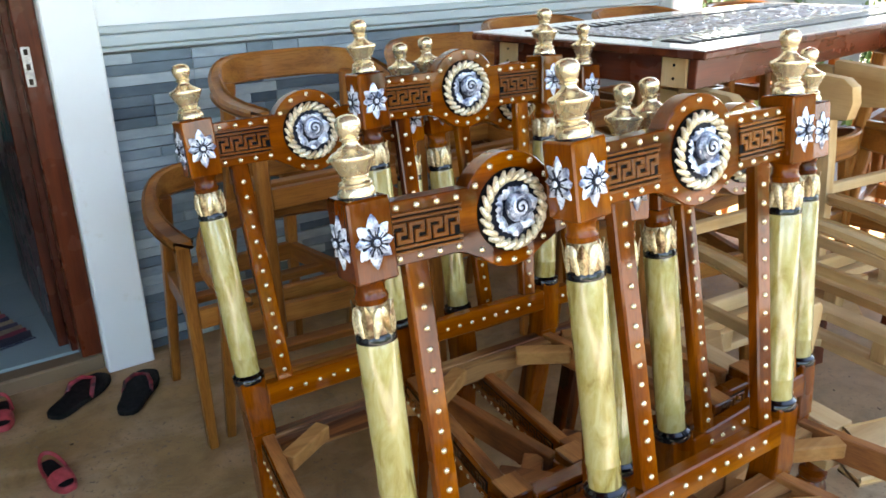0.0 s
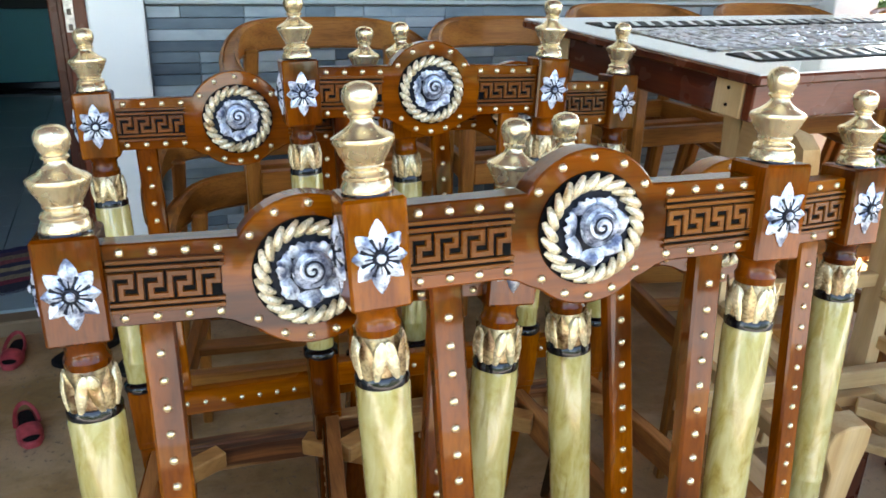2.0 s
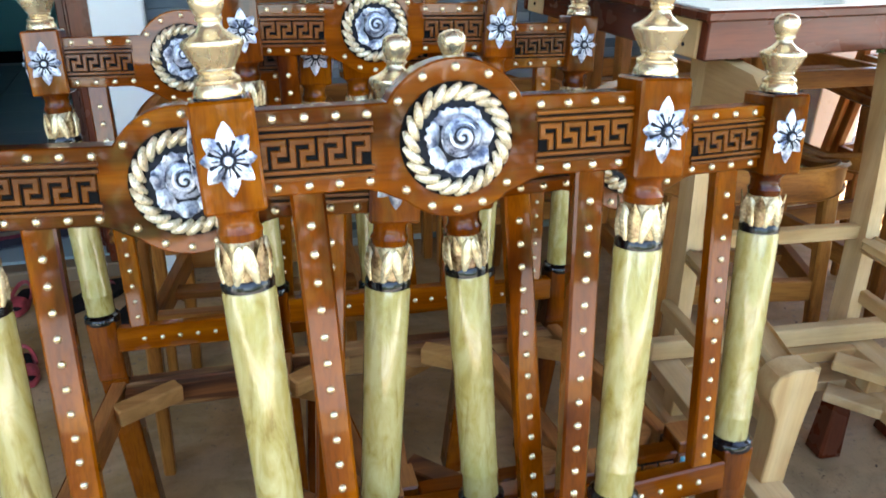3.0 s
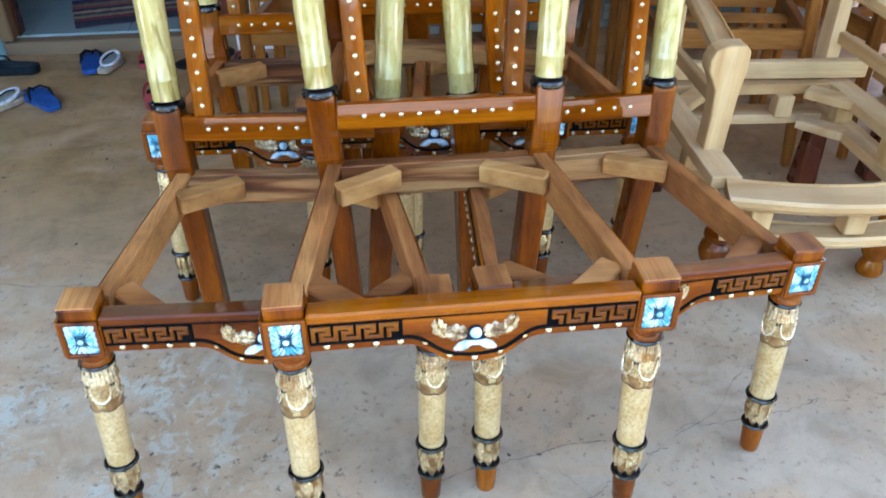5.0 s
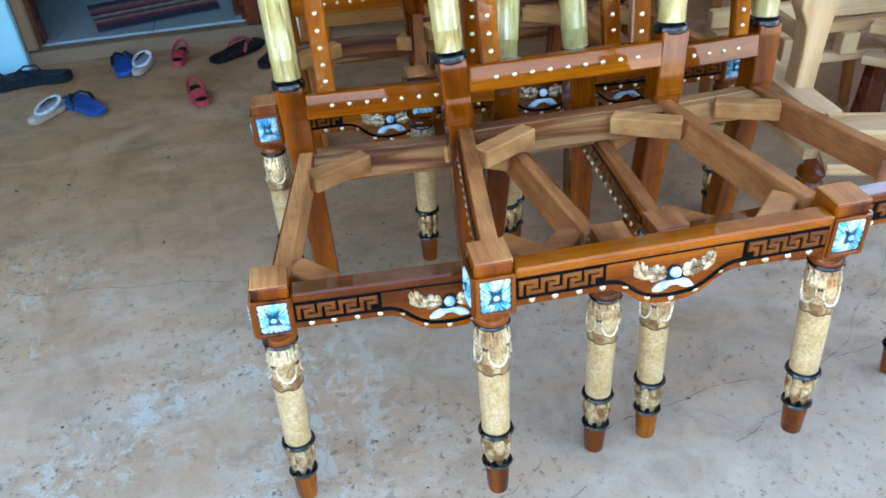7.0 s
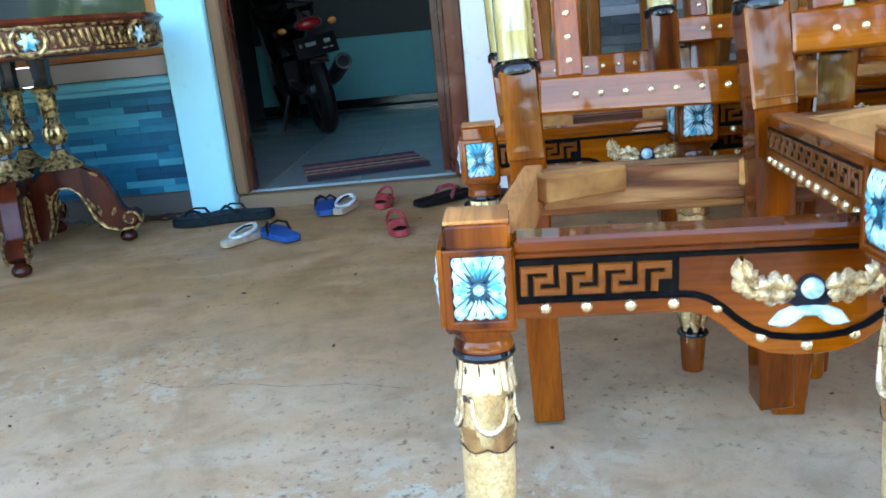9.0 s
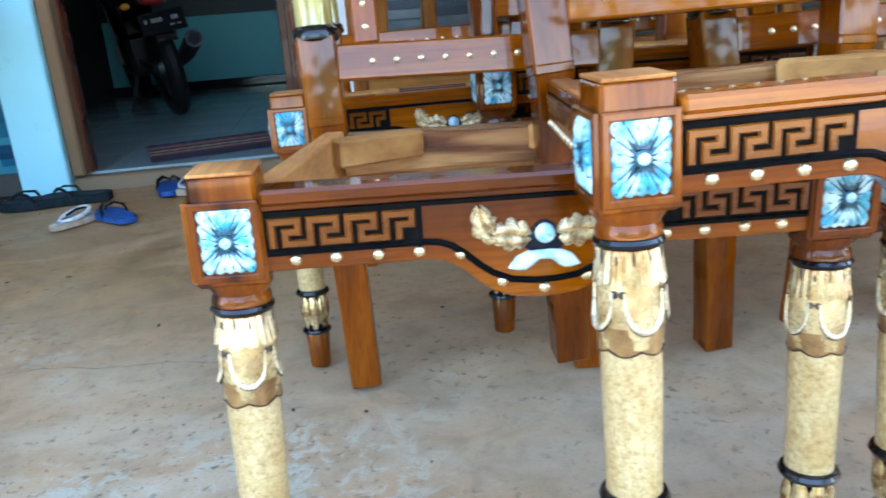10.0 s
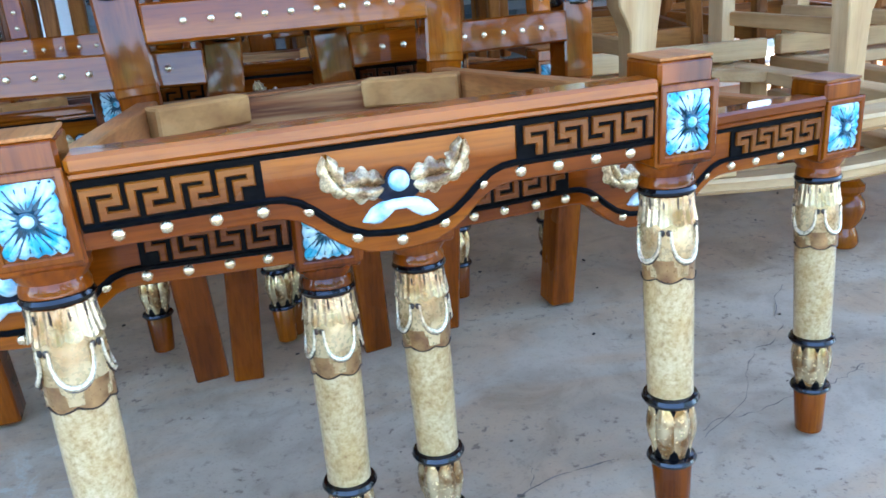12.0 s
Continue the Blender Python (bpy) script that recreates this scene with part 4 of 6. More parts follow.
        part("black_ring", Geo().lathe([(0.024, 0.348), (0.0285, 0.351), (0.0290, 0.358), (0.0265, 0.363), (0.024, 0.364)], 24, m), BLACK, post)
        part("collar_core", Geo().lathe([(0.0245, 0.356), (0.0255, 0.385), (0.0225, 0.404), (0.020, 0.412)], 20, m), OLDLEAF, post)
        for k in range(4):
            piece("collar_leaf", leaf_in, post, m @ turn(k * 90 + 45, "Z") @ at(0, 0, 0.361))
            piece("collar_leaf", leaf_out, post, m @ turn(k * 90, "Z") @ at(0, 0, 0.361))
        prof = [(0.0240, 0.000), (0.0252, 0.003), (0.0248, 0.008), (0.0225, 0.012), (0.0215, 0.014), (0.0225, 0.0155), (0.0228, 0.018), (0.0212, 0.0205), (0.0175, 0.0225), (0.0168, 0.024), (0.0185, 0.0258), (0.0192, 0.0275), (0.0185, 0.029),
                (0.0215, 0.034), (0.0255, 0.041), (0.0285, 0.0475), (0.0300, 0.0495), (0.0306, 0.052), (0.0300, 0.0545), (0.0272, 0.0565), (0.0195, 0.0605), (0.0135, 0.065), (0.0105, 0.069), (0.0103, 0.0715), (0.0130, 0.0735), (0.0134, 0.0755),
                (0.0115, 0.0775), (0.0140, 0.0815), (0.0163, 0.0875), (0.0170, 0.0925), (0.0163, 0.0975), (0.0135, 0.102), (0.008, 0.105), (0.001, 0.1062)]
        part("finial", Geo().lathe(prof, 32, m @ at(0, 0, 0.5495)), GOLD, post, "gold painted turned finial")
        part("black_ring", Geo().lathe([(0.0255, 0.545), (0.0265, 0.549), (0.0250, 0.5525)], 24, m), BLACK, post)
        top_flower(post, m @ at(0, -0.0325, 0.4940))
        top_flower(post, m @ at(0.0315 * side, 0, 0.4940) @ turn(90 * side, "Z"))
    # lower back rail
    base = Vector((0, 0.510, 0.519))
    m = frame_to(base, (0, 0.145, 1))
    g = Geo().box((0.372, 0.028, 0.050), m, 0.003)
    low = part("lower_back_rail", g, TEAK["x"], chair, "varnished lower back rail with a row of nails")
    nails(low, [(-0.136 + 0.0340 * i, -0.014, 0.0) for i in range(9)], m)
    # slats
    for s in (-1, 1):
        a, b = Vector((0.1420 * s, 0.512, 0.543)), Vector((0.160 * s, 0.6015, 1.006))
        m = frame_to(a, b - a)
        length = (b - a).length
        g = Geo().box((0.036, 0.022, length), m @ at(0, 0, length / 2), 0.003)
        slat = part("back_slat", g, TEAK["z"], chair, "varnished back slat studded with nails")
        nails(slat, [(0, -0.011, 0.022 + i * 0.0315) for i in range(14)], m)
    # crest rail with its round boss
    m = frame_to((0, 0.6045, 1.045), (0, 0.145, 1))
    R, hh = 0.085, 0.044
    top = [(R * math.cos(radians(a)), R * math.sin(radians(a)) + 0.003) for a in range(30, 151, 6)]
    low = [(R * math.cos(radians(a)), R * math.sin(radians(a)) + 0.003) for a in range(228, 313, 6)]
    outline = [(0.2075, hh)] + top + [(-0.2075, hh), (-0.2075, -hh), (-0.098, -hh), (-0.083, -0.048), (-0.070, -0.055)] + low + [(0.070, -0.055), (0.083, -0.048), (0.098, -hh), (0.2075, -hh)]
    g = Geo().prism(outline, 0.032, m @ at(0, -0.014, 0), 0.002)
    crest = part("crest_rail", g, TEAK["x"], chair, "varnished crest rail with a round carved boss")
    g = Geo()
    for s in (-1, 1):
        g.box((0.111, 0.003, 0.055), m @ at(s * 0.1475, -0.0142, 0), 0.0008)
    g.lathe([(0.0615, 0), (0.0615, 0.0030), (0.043, 0.0030)], 40, m @ at(0, -0.0135, 0.003) @ turn(90, "X"))
    part("black_ground", g, INK, crest, "black painted carved ground")
    for s in (-1, 1):
        g = Geo()
        for z in (0.0262, 0.0190, -0.0190, -0.0262):
            g.box((0.115, 0.0040, 0.0044), m @ at(s * 0.1465, -0.0168, z), 0.0006)
        fret(g, -0.2035 if s < 0 else 0.092, -0.092 if s < 0 else 0.2035, -0.0148, 0.0148, 4, -0.0168, 0.0066, 0.0040, m, -s)
        part("key_fret", g, FRET["x"], crest)
    g = Geo()
    strands = 22
    for k in range(strands):
        pts, rr = [], []
        for j in range(7):
            f = j / 6 - 0.5
            a = 2 * math.pi * (k - f * 1.45) / strands
            r = 0.0508 + f * 0.0150
            pts.append(m @ Vector((r * math.cos(a), -0.0178 - 0.0058 * math.cos(math.pi * f), 0.003 + r * math.sin(a))))
            rr.append(0.0050 * math.cos(f * 2.4) ** 0.8 + 0.0003)
        g.tube(pts, rr, 8)
    part("rope_ring", g, PALEGOLD, crest, "gold twisted rope ring")
    # rose
    q = m @ at(0, -0.016, 0.003)
    part("rose_ground", Geo().lathe([(0.0440, 0), (0.0430, 0.002), (0.030, 0.003), (0.018, 0.004)], 28, q @ turn(90, "X")), NAVY, crest, "dark blue ground of the rose")

    def rose_petal(u, v):
        s, t = u * 2 - 1, v
        w = 0.0150 * math.sin(math.pi * (0.20 + 0.52 * t)) ** 0.8
        notch = 0.0060 * t * t * s * s + 0.0009 * t * t * math.cos(9 * s)
        ridge = 0.0022 * math.cos(8 * s) * t * t
        return (0.0200 + 0.0180 * t - notch, -0.002 - 0.0105 * math.sin(math.pi * (0.04 + t * 0.60)) * (1 - 0.80 * s * s) - ridge, s * w)
    mesh = Geo().sheet(17, 9, rose_petal).mesh("rose_petal", SILVER, 60)
    for k in range(7):
        ob = new("rose_petal", mesh)
        ob.parent = crest
        ob.matrix_basis = q @ turn(-k * 360 / 7 - 12, "Y") @ turn(8 if k % 2 else -6, "X")
    b = q @ at(0.000, 0, 0.0065)
    bud = part("rose_bud", Geo().lathe([(0.0170, 0.004), (0.0200, 0.009), (0.0222, 0.0150), (0.0195, 0.0195), (0.0090, 0.0225), (0.001, 0.0230)], 32, b @ turn(90, "X"), lambda t, z: 0.0008 * math.cos(3 * t)), BUD, crest, "tarnished silver bud with a spiral groove")
    for name, shift, size, material in (("spiral_groove", 0.0, 0.0014, NAVY), ("spiral_ridge", math.pi, 0.0021, SILVER)):
        pts, rr = [], []
        for i in range(72):
            f = i / 71
            a, r = -f * 4.6 * math.pi + 2.0 + shift, 0.0010 + 0.0195 * f
            pts.append(b @ Vector((r * math.cos(a), -0.0232 + 0.0075 * f ** 2.4, r * math.sin(a))))
            rr.append(size * (0.55 + 0.45 * math.sin(math.pi * min(1, 0.2 + f))))
        part(name, Geo().tube(pts, rr, 6), material, bud)
    spots = [(s * x, -0.014, z) for s in (-1, 1) for x in (0.1900, 0.1580, 0.1265, 0.0945) for z in (0.0350, -0.0350)]
    spots += [(0.0755 * math.cos(radians(a)), -0.014, 0.003 + 0.0755 * math.sin(radians(a))) for a in (35, 62, 90, 118, 145, 222, 248, 270, 292, 318)]
    nails(crest, spots, m)
    return chair


def chair_pose(x, y, z, yaw, pitch, roll):
    return at(x, y, z) @ Matrix.Rotation(yaw, 4, "Z") @ Matrix.Rotation(pitch, 4, "X") @ Matrix.Rotation(roll, 4, "Y")


ground()
porch_floor()
cracks()
debris()
rubble()
dry_stems()
house()

# x, y, height, yaw, pitch, roll (radians) and what sets the chair apart
CHAIRS = [
    ((0, -0, 0.0694, -0, -0.0042, -0.0107), "carved teak chair without seat, resting astride two others"),
    ((-0.3248, 0.1022, 0.001, -0.0122, 0.0035, 0.0219), "carved teak chair with open seat frame on the concrete floor"),
    ((0.3129, 0.123, 0.0028, 0.0608, -0.0012, -0.0135), "carved teak chair with open seat frame beside raw armchair"),
    ((0.0061, 0.6965, 0.0469, -0.0124, 0.024, 0.0067), "carved teak chair without seat, perched on the rear pair"),
    ((-0.3185, 0.7402, 0.0038, -0.0109, -0.01, -0.0056), "carved teak chair with open seat frame near the doorway"),
    ((0.232, 0.7631, 0.0027, 0.0036, 0.0037, 0.0032), "carved teak chair with open seat frame beside the table"),
]
first = carved_chair()
for i, (p, words) in enumerate(CHAIRS):
    if i == 0:
        first.matrix_basis = chair_pose(*p)
        tagged(first, words)
    else:
        tagged(copy_thing(first, chair_pose(*p)), words)


# ---- unfinished furniture and other things ----
def sweep(g, pts, sizes, m=None):
    """A rectangular bar along points in plan, its section upright; sizes are (width, height)."""
    vs, fs = [], []
    pts = [Vector(p) for p in pts]
    for i, p in enumerate(pts):
        d = pts[min(i + 1, len(pts) - 1)] - pts[max(i - 1, 0)]
        n = Vector((-d.y, d.x, 0)).normalized()
        w, h = sizes[i]
        c = min(w, h) * 0.22
        for a, b in ((-1, -1), (1, -1), (1, 1), (-1, 1)):
            for ca, cb in (((c, 0), (0, c)) if a * b > 0 else ((0, c), (c, 0))):
                q = p + n * a * (w / 2 - ca)
                vs.append((q.x, q.y, p.z + b * (h / 2 - cb)))
    k = 8
    for i in range(len(pts) - 1):
        for j in range(k):
            l = (j + 1) % k
            fs.append((i * k + j, i * k + l, (i + 1) * k + l, (i + 1) * k + j))
    fs.append(tuple(range(k))[::-1])
    fs.append(tuple((len(pts) - 1) * k + j for j in range(k)))
    return g.put(vs, fs, m)


def round_chair():
    """Round-backed armchair of oiled brown wood, seat not yet fitted."""
    chair = thing("round_back_armchair", "", "chair", "round-backed armchairs by the wall")
    pts, sizes = [], []
    for i in range(41):
        f = i / 40
        a = math.pi * (1.09 - 1.18 * f)
        s = math.sin(a)
        x = 0.285 * math.copysign(abs(math.cos(a)) ** 0.75, math.cos(a))
        y = 0.29 * (max(s, 0) ** 0.9) if s > 0 else 0.72 * s
        up = max(0.0, min(1.0, (y + 0.05) / 0.33))
        up = up * up * (3 - 2 * up)
        pts.append((x, y, 0.665 + 0.052 * up))
        sizes.append((0.058 - 0.030 * up, 0.030 + 0.058 * up))
    part("crest_rail", sweep(Geo(), pts, sizes), BROWN["x"], chair, "broad bent crest rail running into the arms")
    for sx in (-1, 1):
        g = Geo().beam((sx * 0.265, -0.175, 0.001), (sx * 0.262, -0.12, 0.655), 0.040, 0.040, (0, 1, 0), 0.006, (0.7, 0.7))
        part("leg", g, BROWN["z"], chair)
        g = Geo().beam((sx * 0.235, 0.285, 0.001), (sx * 0.205, 0.20, 0.690), 0.040, 0.040, (0, 1, 0), 0.006, (0.7, 0.7))
        part("leg", g, BROWN["z"], chair)
        part("seat_rail", Geo().beam((sx * 0.255, -0.14, 0.415), (sx * 0.213, 0.225, 0.400), 0.026, 0.060), BROWN["y"], chair)
    part("seat_rail", Geo().box((0.49, 0.028, 0.060), at(0, -0.142, 0.415), 0.003), BROWN["x"], chair)
    part("seat_rail", Geo().box((0.41, 0.028, 0.060), at(0, 0.228, 0.400), 0.003), BROWN["x"], chair)
    part("seat_bar", Geo().box((0.47, 0.045, 0.022), at(0, 0.03, 0.400), 0.003), BROWN["x"], chair)
    return chair


def raw_armchair():
    """Pale unfinished armchair frame on turned front and tapered rear feet. Origin under its front left corner."""
    chair = thing("raw_armchair_frame", "", "armchair", "unfinished armchair frames")
    W, D = 0.60, 0.68

    def front(f):
        return (0.02 + (W - 0.04) * f, 0.035 - 0.045 * math.sin(math.pi * f), 0)
    for name, z, h, w in (("front_board", 0.326, 0.030, 0.100), ("lower_board", 0.234, 0.028, 0.075)):
        pts = [Vector(front(i / 16)) + Vector((0, 0, z)) for i in range(17)]
        part(name, sweep(Geo(), pts, [(w, h)] * 17), PALE["x"], chair)
        for x in (0.035, W - 0.035):
            part("side_board", Geo().box((0.07, D - 0.08, h), at(x, 0.04 + D / 2, z), 0.002), PALE["y"], chair)
        part("rear_board", Geo().box((W - 0.14, 0.08, h), at(W / 2, D - 0.04, z), 0.002), PALE["x"], chair)
    for x, y in ((0.09, 0.01), (0.30, -0.01), (0.51, 0.01), (0.04, 0.30), (0.04, 0.56), (0.56, 0.30), (0.56, 0.56), (0.22, 0.60), (0.40, 0.60)):
        part("spacer", Geo().box((0.05, 0.045, 0.064), at(x, y, 0.280), 0.003), PALE["z"], chair)
    for x, y in ((0.085, 0.16), (W - 0.085, 0.16), (0.06, D - 0.06), (W - 0.06, D - 0.06)):
        if y < 0.2:
            g = Geo().lathe([(0.030, 0.001), (0.034, 0.012), (0.030, 0.03), (0.024, 0.045), (0.034, 0.062), (0.040, 0.085), (0.036, 0.105), (0.026, 0.118), (0.034, 0.128), (0.034, 0.140), (0.022, 0.15), (0.022, 0.2195)], 20, at(x, y, 0))
            part("turned_foot", g, TEAK["z"], chair, "brown varnished turned foot")
        else:
            g = Geo().beam((x, y, 0.001), (x, y, 0.2195), 0.050, 0.050, (0, 1, 0), 0.005, (1.35, 1.35))
            part("tapered_foot", g, DARK["z"], chair, "dark stained square tapered foot")
    # shaped arm posts
    prof_r = [(0.030, 0.0), (0.032, 0.08), (0.036, 0.16), (0.044, 0.23), (0.042, 0.262), (0.030, 0.275)]
    prof_l = [(-0.010, 0.275), (-0.036, 0.264), (-0.047, 0.242), (-0.046, 0.216), (-0.034, 0.194), (-0.022, 0.168), (-0.019, 0.10), (-0.021, 0.0)]
    for x, s in ((0.045, 1), (W - 0.045, -1)):
        pts = [(px * s, pz) for px, pz in prof_r + prof_l]
        if s < 0:
            pts = pts[::-1]
        part("arm_post", Geo().prism(pts, 0.05, at(x, 0.215, 0.3205), 0.003), PALE["z"], chair, "shaped pale arm post")
        g = Geo()
        sweep(g, [(x + s * 0.03 * i / 8, 0.266 + 0.39 * i / 8, 0.570 + 0.030 * i / 8 + 0.012 * math.sin(math.pi * i / 8)) for i in range(9)], [(0.060 - 0.012 * i / 8, 0.040) for i in range(9)])
        part("arm", g, PALE["y"], chair, "pale sawn arm")
        part("side_slat", Geo().box((0.024, 0.44, 0.034), at(x, 0.475, 0.455), 0.003), PALE["y"], chair)
    # curved back uprights
    for x in (0.075, 0.540):
        pts = []
        for i in range(13):
            f = i / 12
            pts.append((x, 0.680 + 0.075 * f - 0.012 * math.sin(math.pi * f), 0.3405 + 0.684 * f))
        k = len(pts)
        vs = [(p[0] + sx * 0.018, p[1] + sy * 0.031, p[2]) for p in pts for sx, sy in ((-1, -1), (1, -1), (1, 1), (-1, 1))]
        fs = [(4 * i + j, 4 * i + (j + 1) % 4, 4 * i + 4 + (j + 1) % 4, 4 * i + 4 + j) for i in range(k - 1) for j in range(4)]
        g = Geo().put(vs, fs + [(3, 2, 1, 0), tuple(4 * k - 4 + j for j in range(4))])
        part("back_upright", g, PALE["z"], chair, "sawn curved back upright")
    part("cross_bar", Geo().box((0.43, 0.026, 0.036), at(0.3075, 0.702, 0.615), 0.003), PALE["x"], chair)
    part("rear_cross_board", Geo().box((W + 0.05, 0.030, 0.050), at(W / 2 + 0.01, 0.631, 0.376), 0.003), PALE["x"], chair)
    ear = [(0.018, 0.900), (0.215, 0.928), (0.225, 0.975), (0.215, 1.020), (0.185, 1.040), (0.018, 1.046)]
    for x in (0.075, 0.540):
        part("head_wing", Geo().prism([(-a, z) for a, z in ear][::-1], 0.042, at(x + 0.021, 0.732, 0) @ turn(90, "Z"), 0.003), PALE["y"], chair, "pale sawn wing at the head of the back")
    for z in (0.326, 0.234):
        for x, s in ((0.10, 1), (W - 0.10, -1)):
            part("corner_board", Geo().box((0.13, 0.055, 0.026), at(x, 0.535, z + 0.0015) @ turn(45 * s, "Z"), 0.003), PALE["x"], chair)
    return chair


def inlaid_table():
    """Dark table with a carved panel under its top, corner at the origin, laid on chair frames."""
    table = thing("inlaid_table", "dark mahogany table with carved pale panel, stored on chair frames", "table")
    L, W = 1.9, 0.795
    part("tabletop", Geo().box((L, W, 0.020), at(L / 2, W / 2, 0.090), 0.004), DARK["x"], table, "polished dark tabletop")
    for y in (0.060, W - 0.060):
        part("apron", Geo().box((L - 0.10, 0.024, 0.0795), at(L / 2, y, 0.0398), 0.003), DARK["x"], table)
    for x in (0.062, L - 0.062):
        part("apron", Geo().box((0.024, W - 0.296, 0.0795), at(x, W / 2, 0.0398), 0.003), DARK["y"], table)
    for x in (0.080, L - 0.080):
        for y in (0.1105, W - 0.1105):
            block = part("corner_block", Geo().box((0.064, 0.074, 0.0785), at(x, y, 0.0392), 0.003), PALE["z"], table, "pale sawn corner block")
            g = Geo()
            for z in (0.022, 0.056):
                g.lathe([(0.004, 0), (0.004, 0.001)], 10, at(0.048 if x < 1 else L - 0.048, y, z) @ turn(-90 if x < 1 else 90, "Y"))
            part("screw_hole", g, BLACK, block)
    pale = paint("pale_inlay_lacquer", (0.30, 0.28, 0.25), (0.70, 0.68, 0.64), 0.15, 0.0, 38, 0.6, 0.2, (0.35, 0.6))
    panel_ground = paint("dark_carved_lacquer", (0.020, 0.016, 0.013), (0.10, 0.070, 0.045), 0.2, 0.0, 30, 0.6, 0.2)
    frame_paint = paint("grey_polished_margin", (0.50, 0.49, 0.46), (0.62, 0.61, 0.58), 0.08, 0.0, 12, 1.0, 0.02)
    part("glossy_margin", Geo().box((L - 0.008, W - 0.008, 0.004), at(L / 2, W / 2, 0.1015), 0.001), frame_paint, table, "glossy pale grey top surface")
    part("carved_ground", Geo().box((L - 0.26, W - 0.476, 0.003), at(L / 2, W / 2, 0.1045), 0.001), panel_ground, table, "dark ground of the carved panel")
    rnd = random.Random(9)
    g = Geo()
    for i in range(1500):
        x, y = 0.145 + rnd.random() * (L - 0.29), 0.246 + rnd.random() * (W - 0.492)
        petal(g, rnd.uniform(0.018, 0.042), rnd.uniform(0.006, 0.012), 0.003, at(x, y, 0.1062) @ turn(rnd.uniform(0, 360), "Z") @ turn(-90, "X"), 0.2)
    tagged(part("carved_leaves", g, pale, table, "pale carved leaf relief"), kind="stuff")
    tick = Geo().box((0.016, 0.074, 0.0022), c=0.0005).mesh("pale_tick", frame_paint)
    for y in (0.157, W - 0.157):
        strip = part("dark_strip", Geo().box((L - 0.24, 0.090, 0.003), at(L / 2, y, 0.1045), 0.001), INK, table, "dark inlaid strip with pale ticks")
        for i in range(34):
            ob = new("pale_tick", tick)
            ob.parent = strip
            ob.matrix_basis = at(0.15 + i * (L - 0.30) / 33, y, 0.1065) @ turn(-30, "Z")
    return table


def sandal(name, words, sole, strap, length, m, thick=0.016, closed=False, sole2=None):
    """A flip-flop: soft sole with a rim and a Y strap, a closed clog, or a band that rings the foot."""
    ob = thing(name, words, "sandal", "sandals by the doorstep")

    def outline(k):
        pts = []
        for i in range(28):
            a = 2 * math.pi * i / 28
            y = math.sin(a) * length / 2
            f = (y / length + 0.5)
            w = length * (0.155 + 0.055 * f + 0.018 * math.cos(f * 9)) * abs(math.cos(a)) ** 0.55
            pts.append((math.copysign(w, math.cos(a)) * k, y * (0.5 + 0.5 * k) + 0.0))
        return pts
    vs, fs = [], []
    rows = [(0.92, 0.001), (1.0, 0.004), (1.0, thick - 0.003), (0.93, thick)]
    for k, z in rows:
        vs += [(x, y, z + 0.006 * max(0, -y / length)) for x, y in outline(k)]
    for j in range(3):
        for i in range(28):
            fs.append((j * 28 + i, j * 28 + (i + 1) % 28, (j + 1) * 28 + (i + 1) % 28, (j + 1) * 28 + i))
    fs.append(tuple(range(28))[::-1])
    fs.append(tuple(84 + i for i in range(28)))
    part("sole", Geo().put(vs, fs), sole, ob)
    if sole2:
        part("footbed", Geo().put([(x * 0.86, y * 0.93, thick + 0.0015 + 0.006 * max(0, -y / length)) for x, y in outline(0.95)] + [(x * 0.86, y * 0.93, thick - 0.004) for x, y in outline(0.95)],
             [tuple(range(28))] + [(i, (i + 1) % 28, 28 + (i + 1) % 28, 28 + i) for i in range(28)]), sole2, ob)
    g = Geo()
    w = length * 0.18
    if closed == "ring":
        rim_pts = [(w * 0.95 * math.cos(a), length * (0.04 + 0.30 * math.sin(a)), thick + 0.012 + 0.010 * math.sin(a)) for a in (2 * math.pi * i / 24 for i in range(24))]
        part("strap", Geo().tube(rim_pts, 0.0075, 8, closed=True, flat=0.8), strap, ob)
        part("strap", Geo().tube([(-w * 0.8, -0.02 * length, thick + 0.010), (-w * 0.3, 0.14 * length, thick + 0.024), (0.0, 0.30 * length, thick + 0.022)], [0.006, 0.007, 0.005], 8, flat=0.5), TEALFOAM, ob, "dark toe strap")
    elif closed:
        def band(u, v):
            a = math.pi * u
            return (w * 1.10 * math.cos(a) * (1 - 0.15 * v ** 3), length * (0.10 + 0.24 * v + 0.04 * math.sin(a)), thick * 0.5 + 0.040 * math.sin(a) ** 0.6 * (1 - 0.35 * v ** 2))
        g.sheet(15, 7, band)
        g.sheet(15, 7, lambda u, v: tuple(Vector(band(u, v)) - Vector((0, 0, 0.004))))
        part("strap", g, strap, ob)
        heel = [(w * 1.02 * math.cos(a), -length * (0.02 + 0.40 * math.sin(a)), thick + 0.004 + 0.030 * math.sin(a)) for a in (math.pi * i / 12 for i in range(13))]
        part("heel_strap", Geo().tube(heel, 0.0065, 8, flat=0.6), strap, ob)
    else:
        for s in (-1, 1):
            pts = [(s * w * 0.95, -0.02 * length, thick * 0.6), (s * w * 0.85, 0.06 * length, thick + 0.020), (s * w * 0.45, 0.19 * length, thick + 0.026), (0.0, 0.31 * length, thick + 0.010), (0.0, 0.33 * length, thick - 0.003)]
            part("strap", Geo().tube(pts, [0.007, 0.008, 0.007, 0.004, 0.003], 8, flat=0.55), strap, ob)
    ob.matrix_basis = m
    return ob


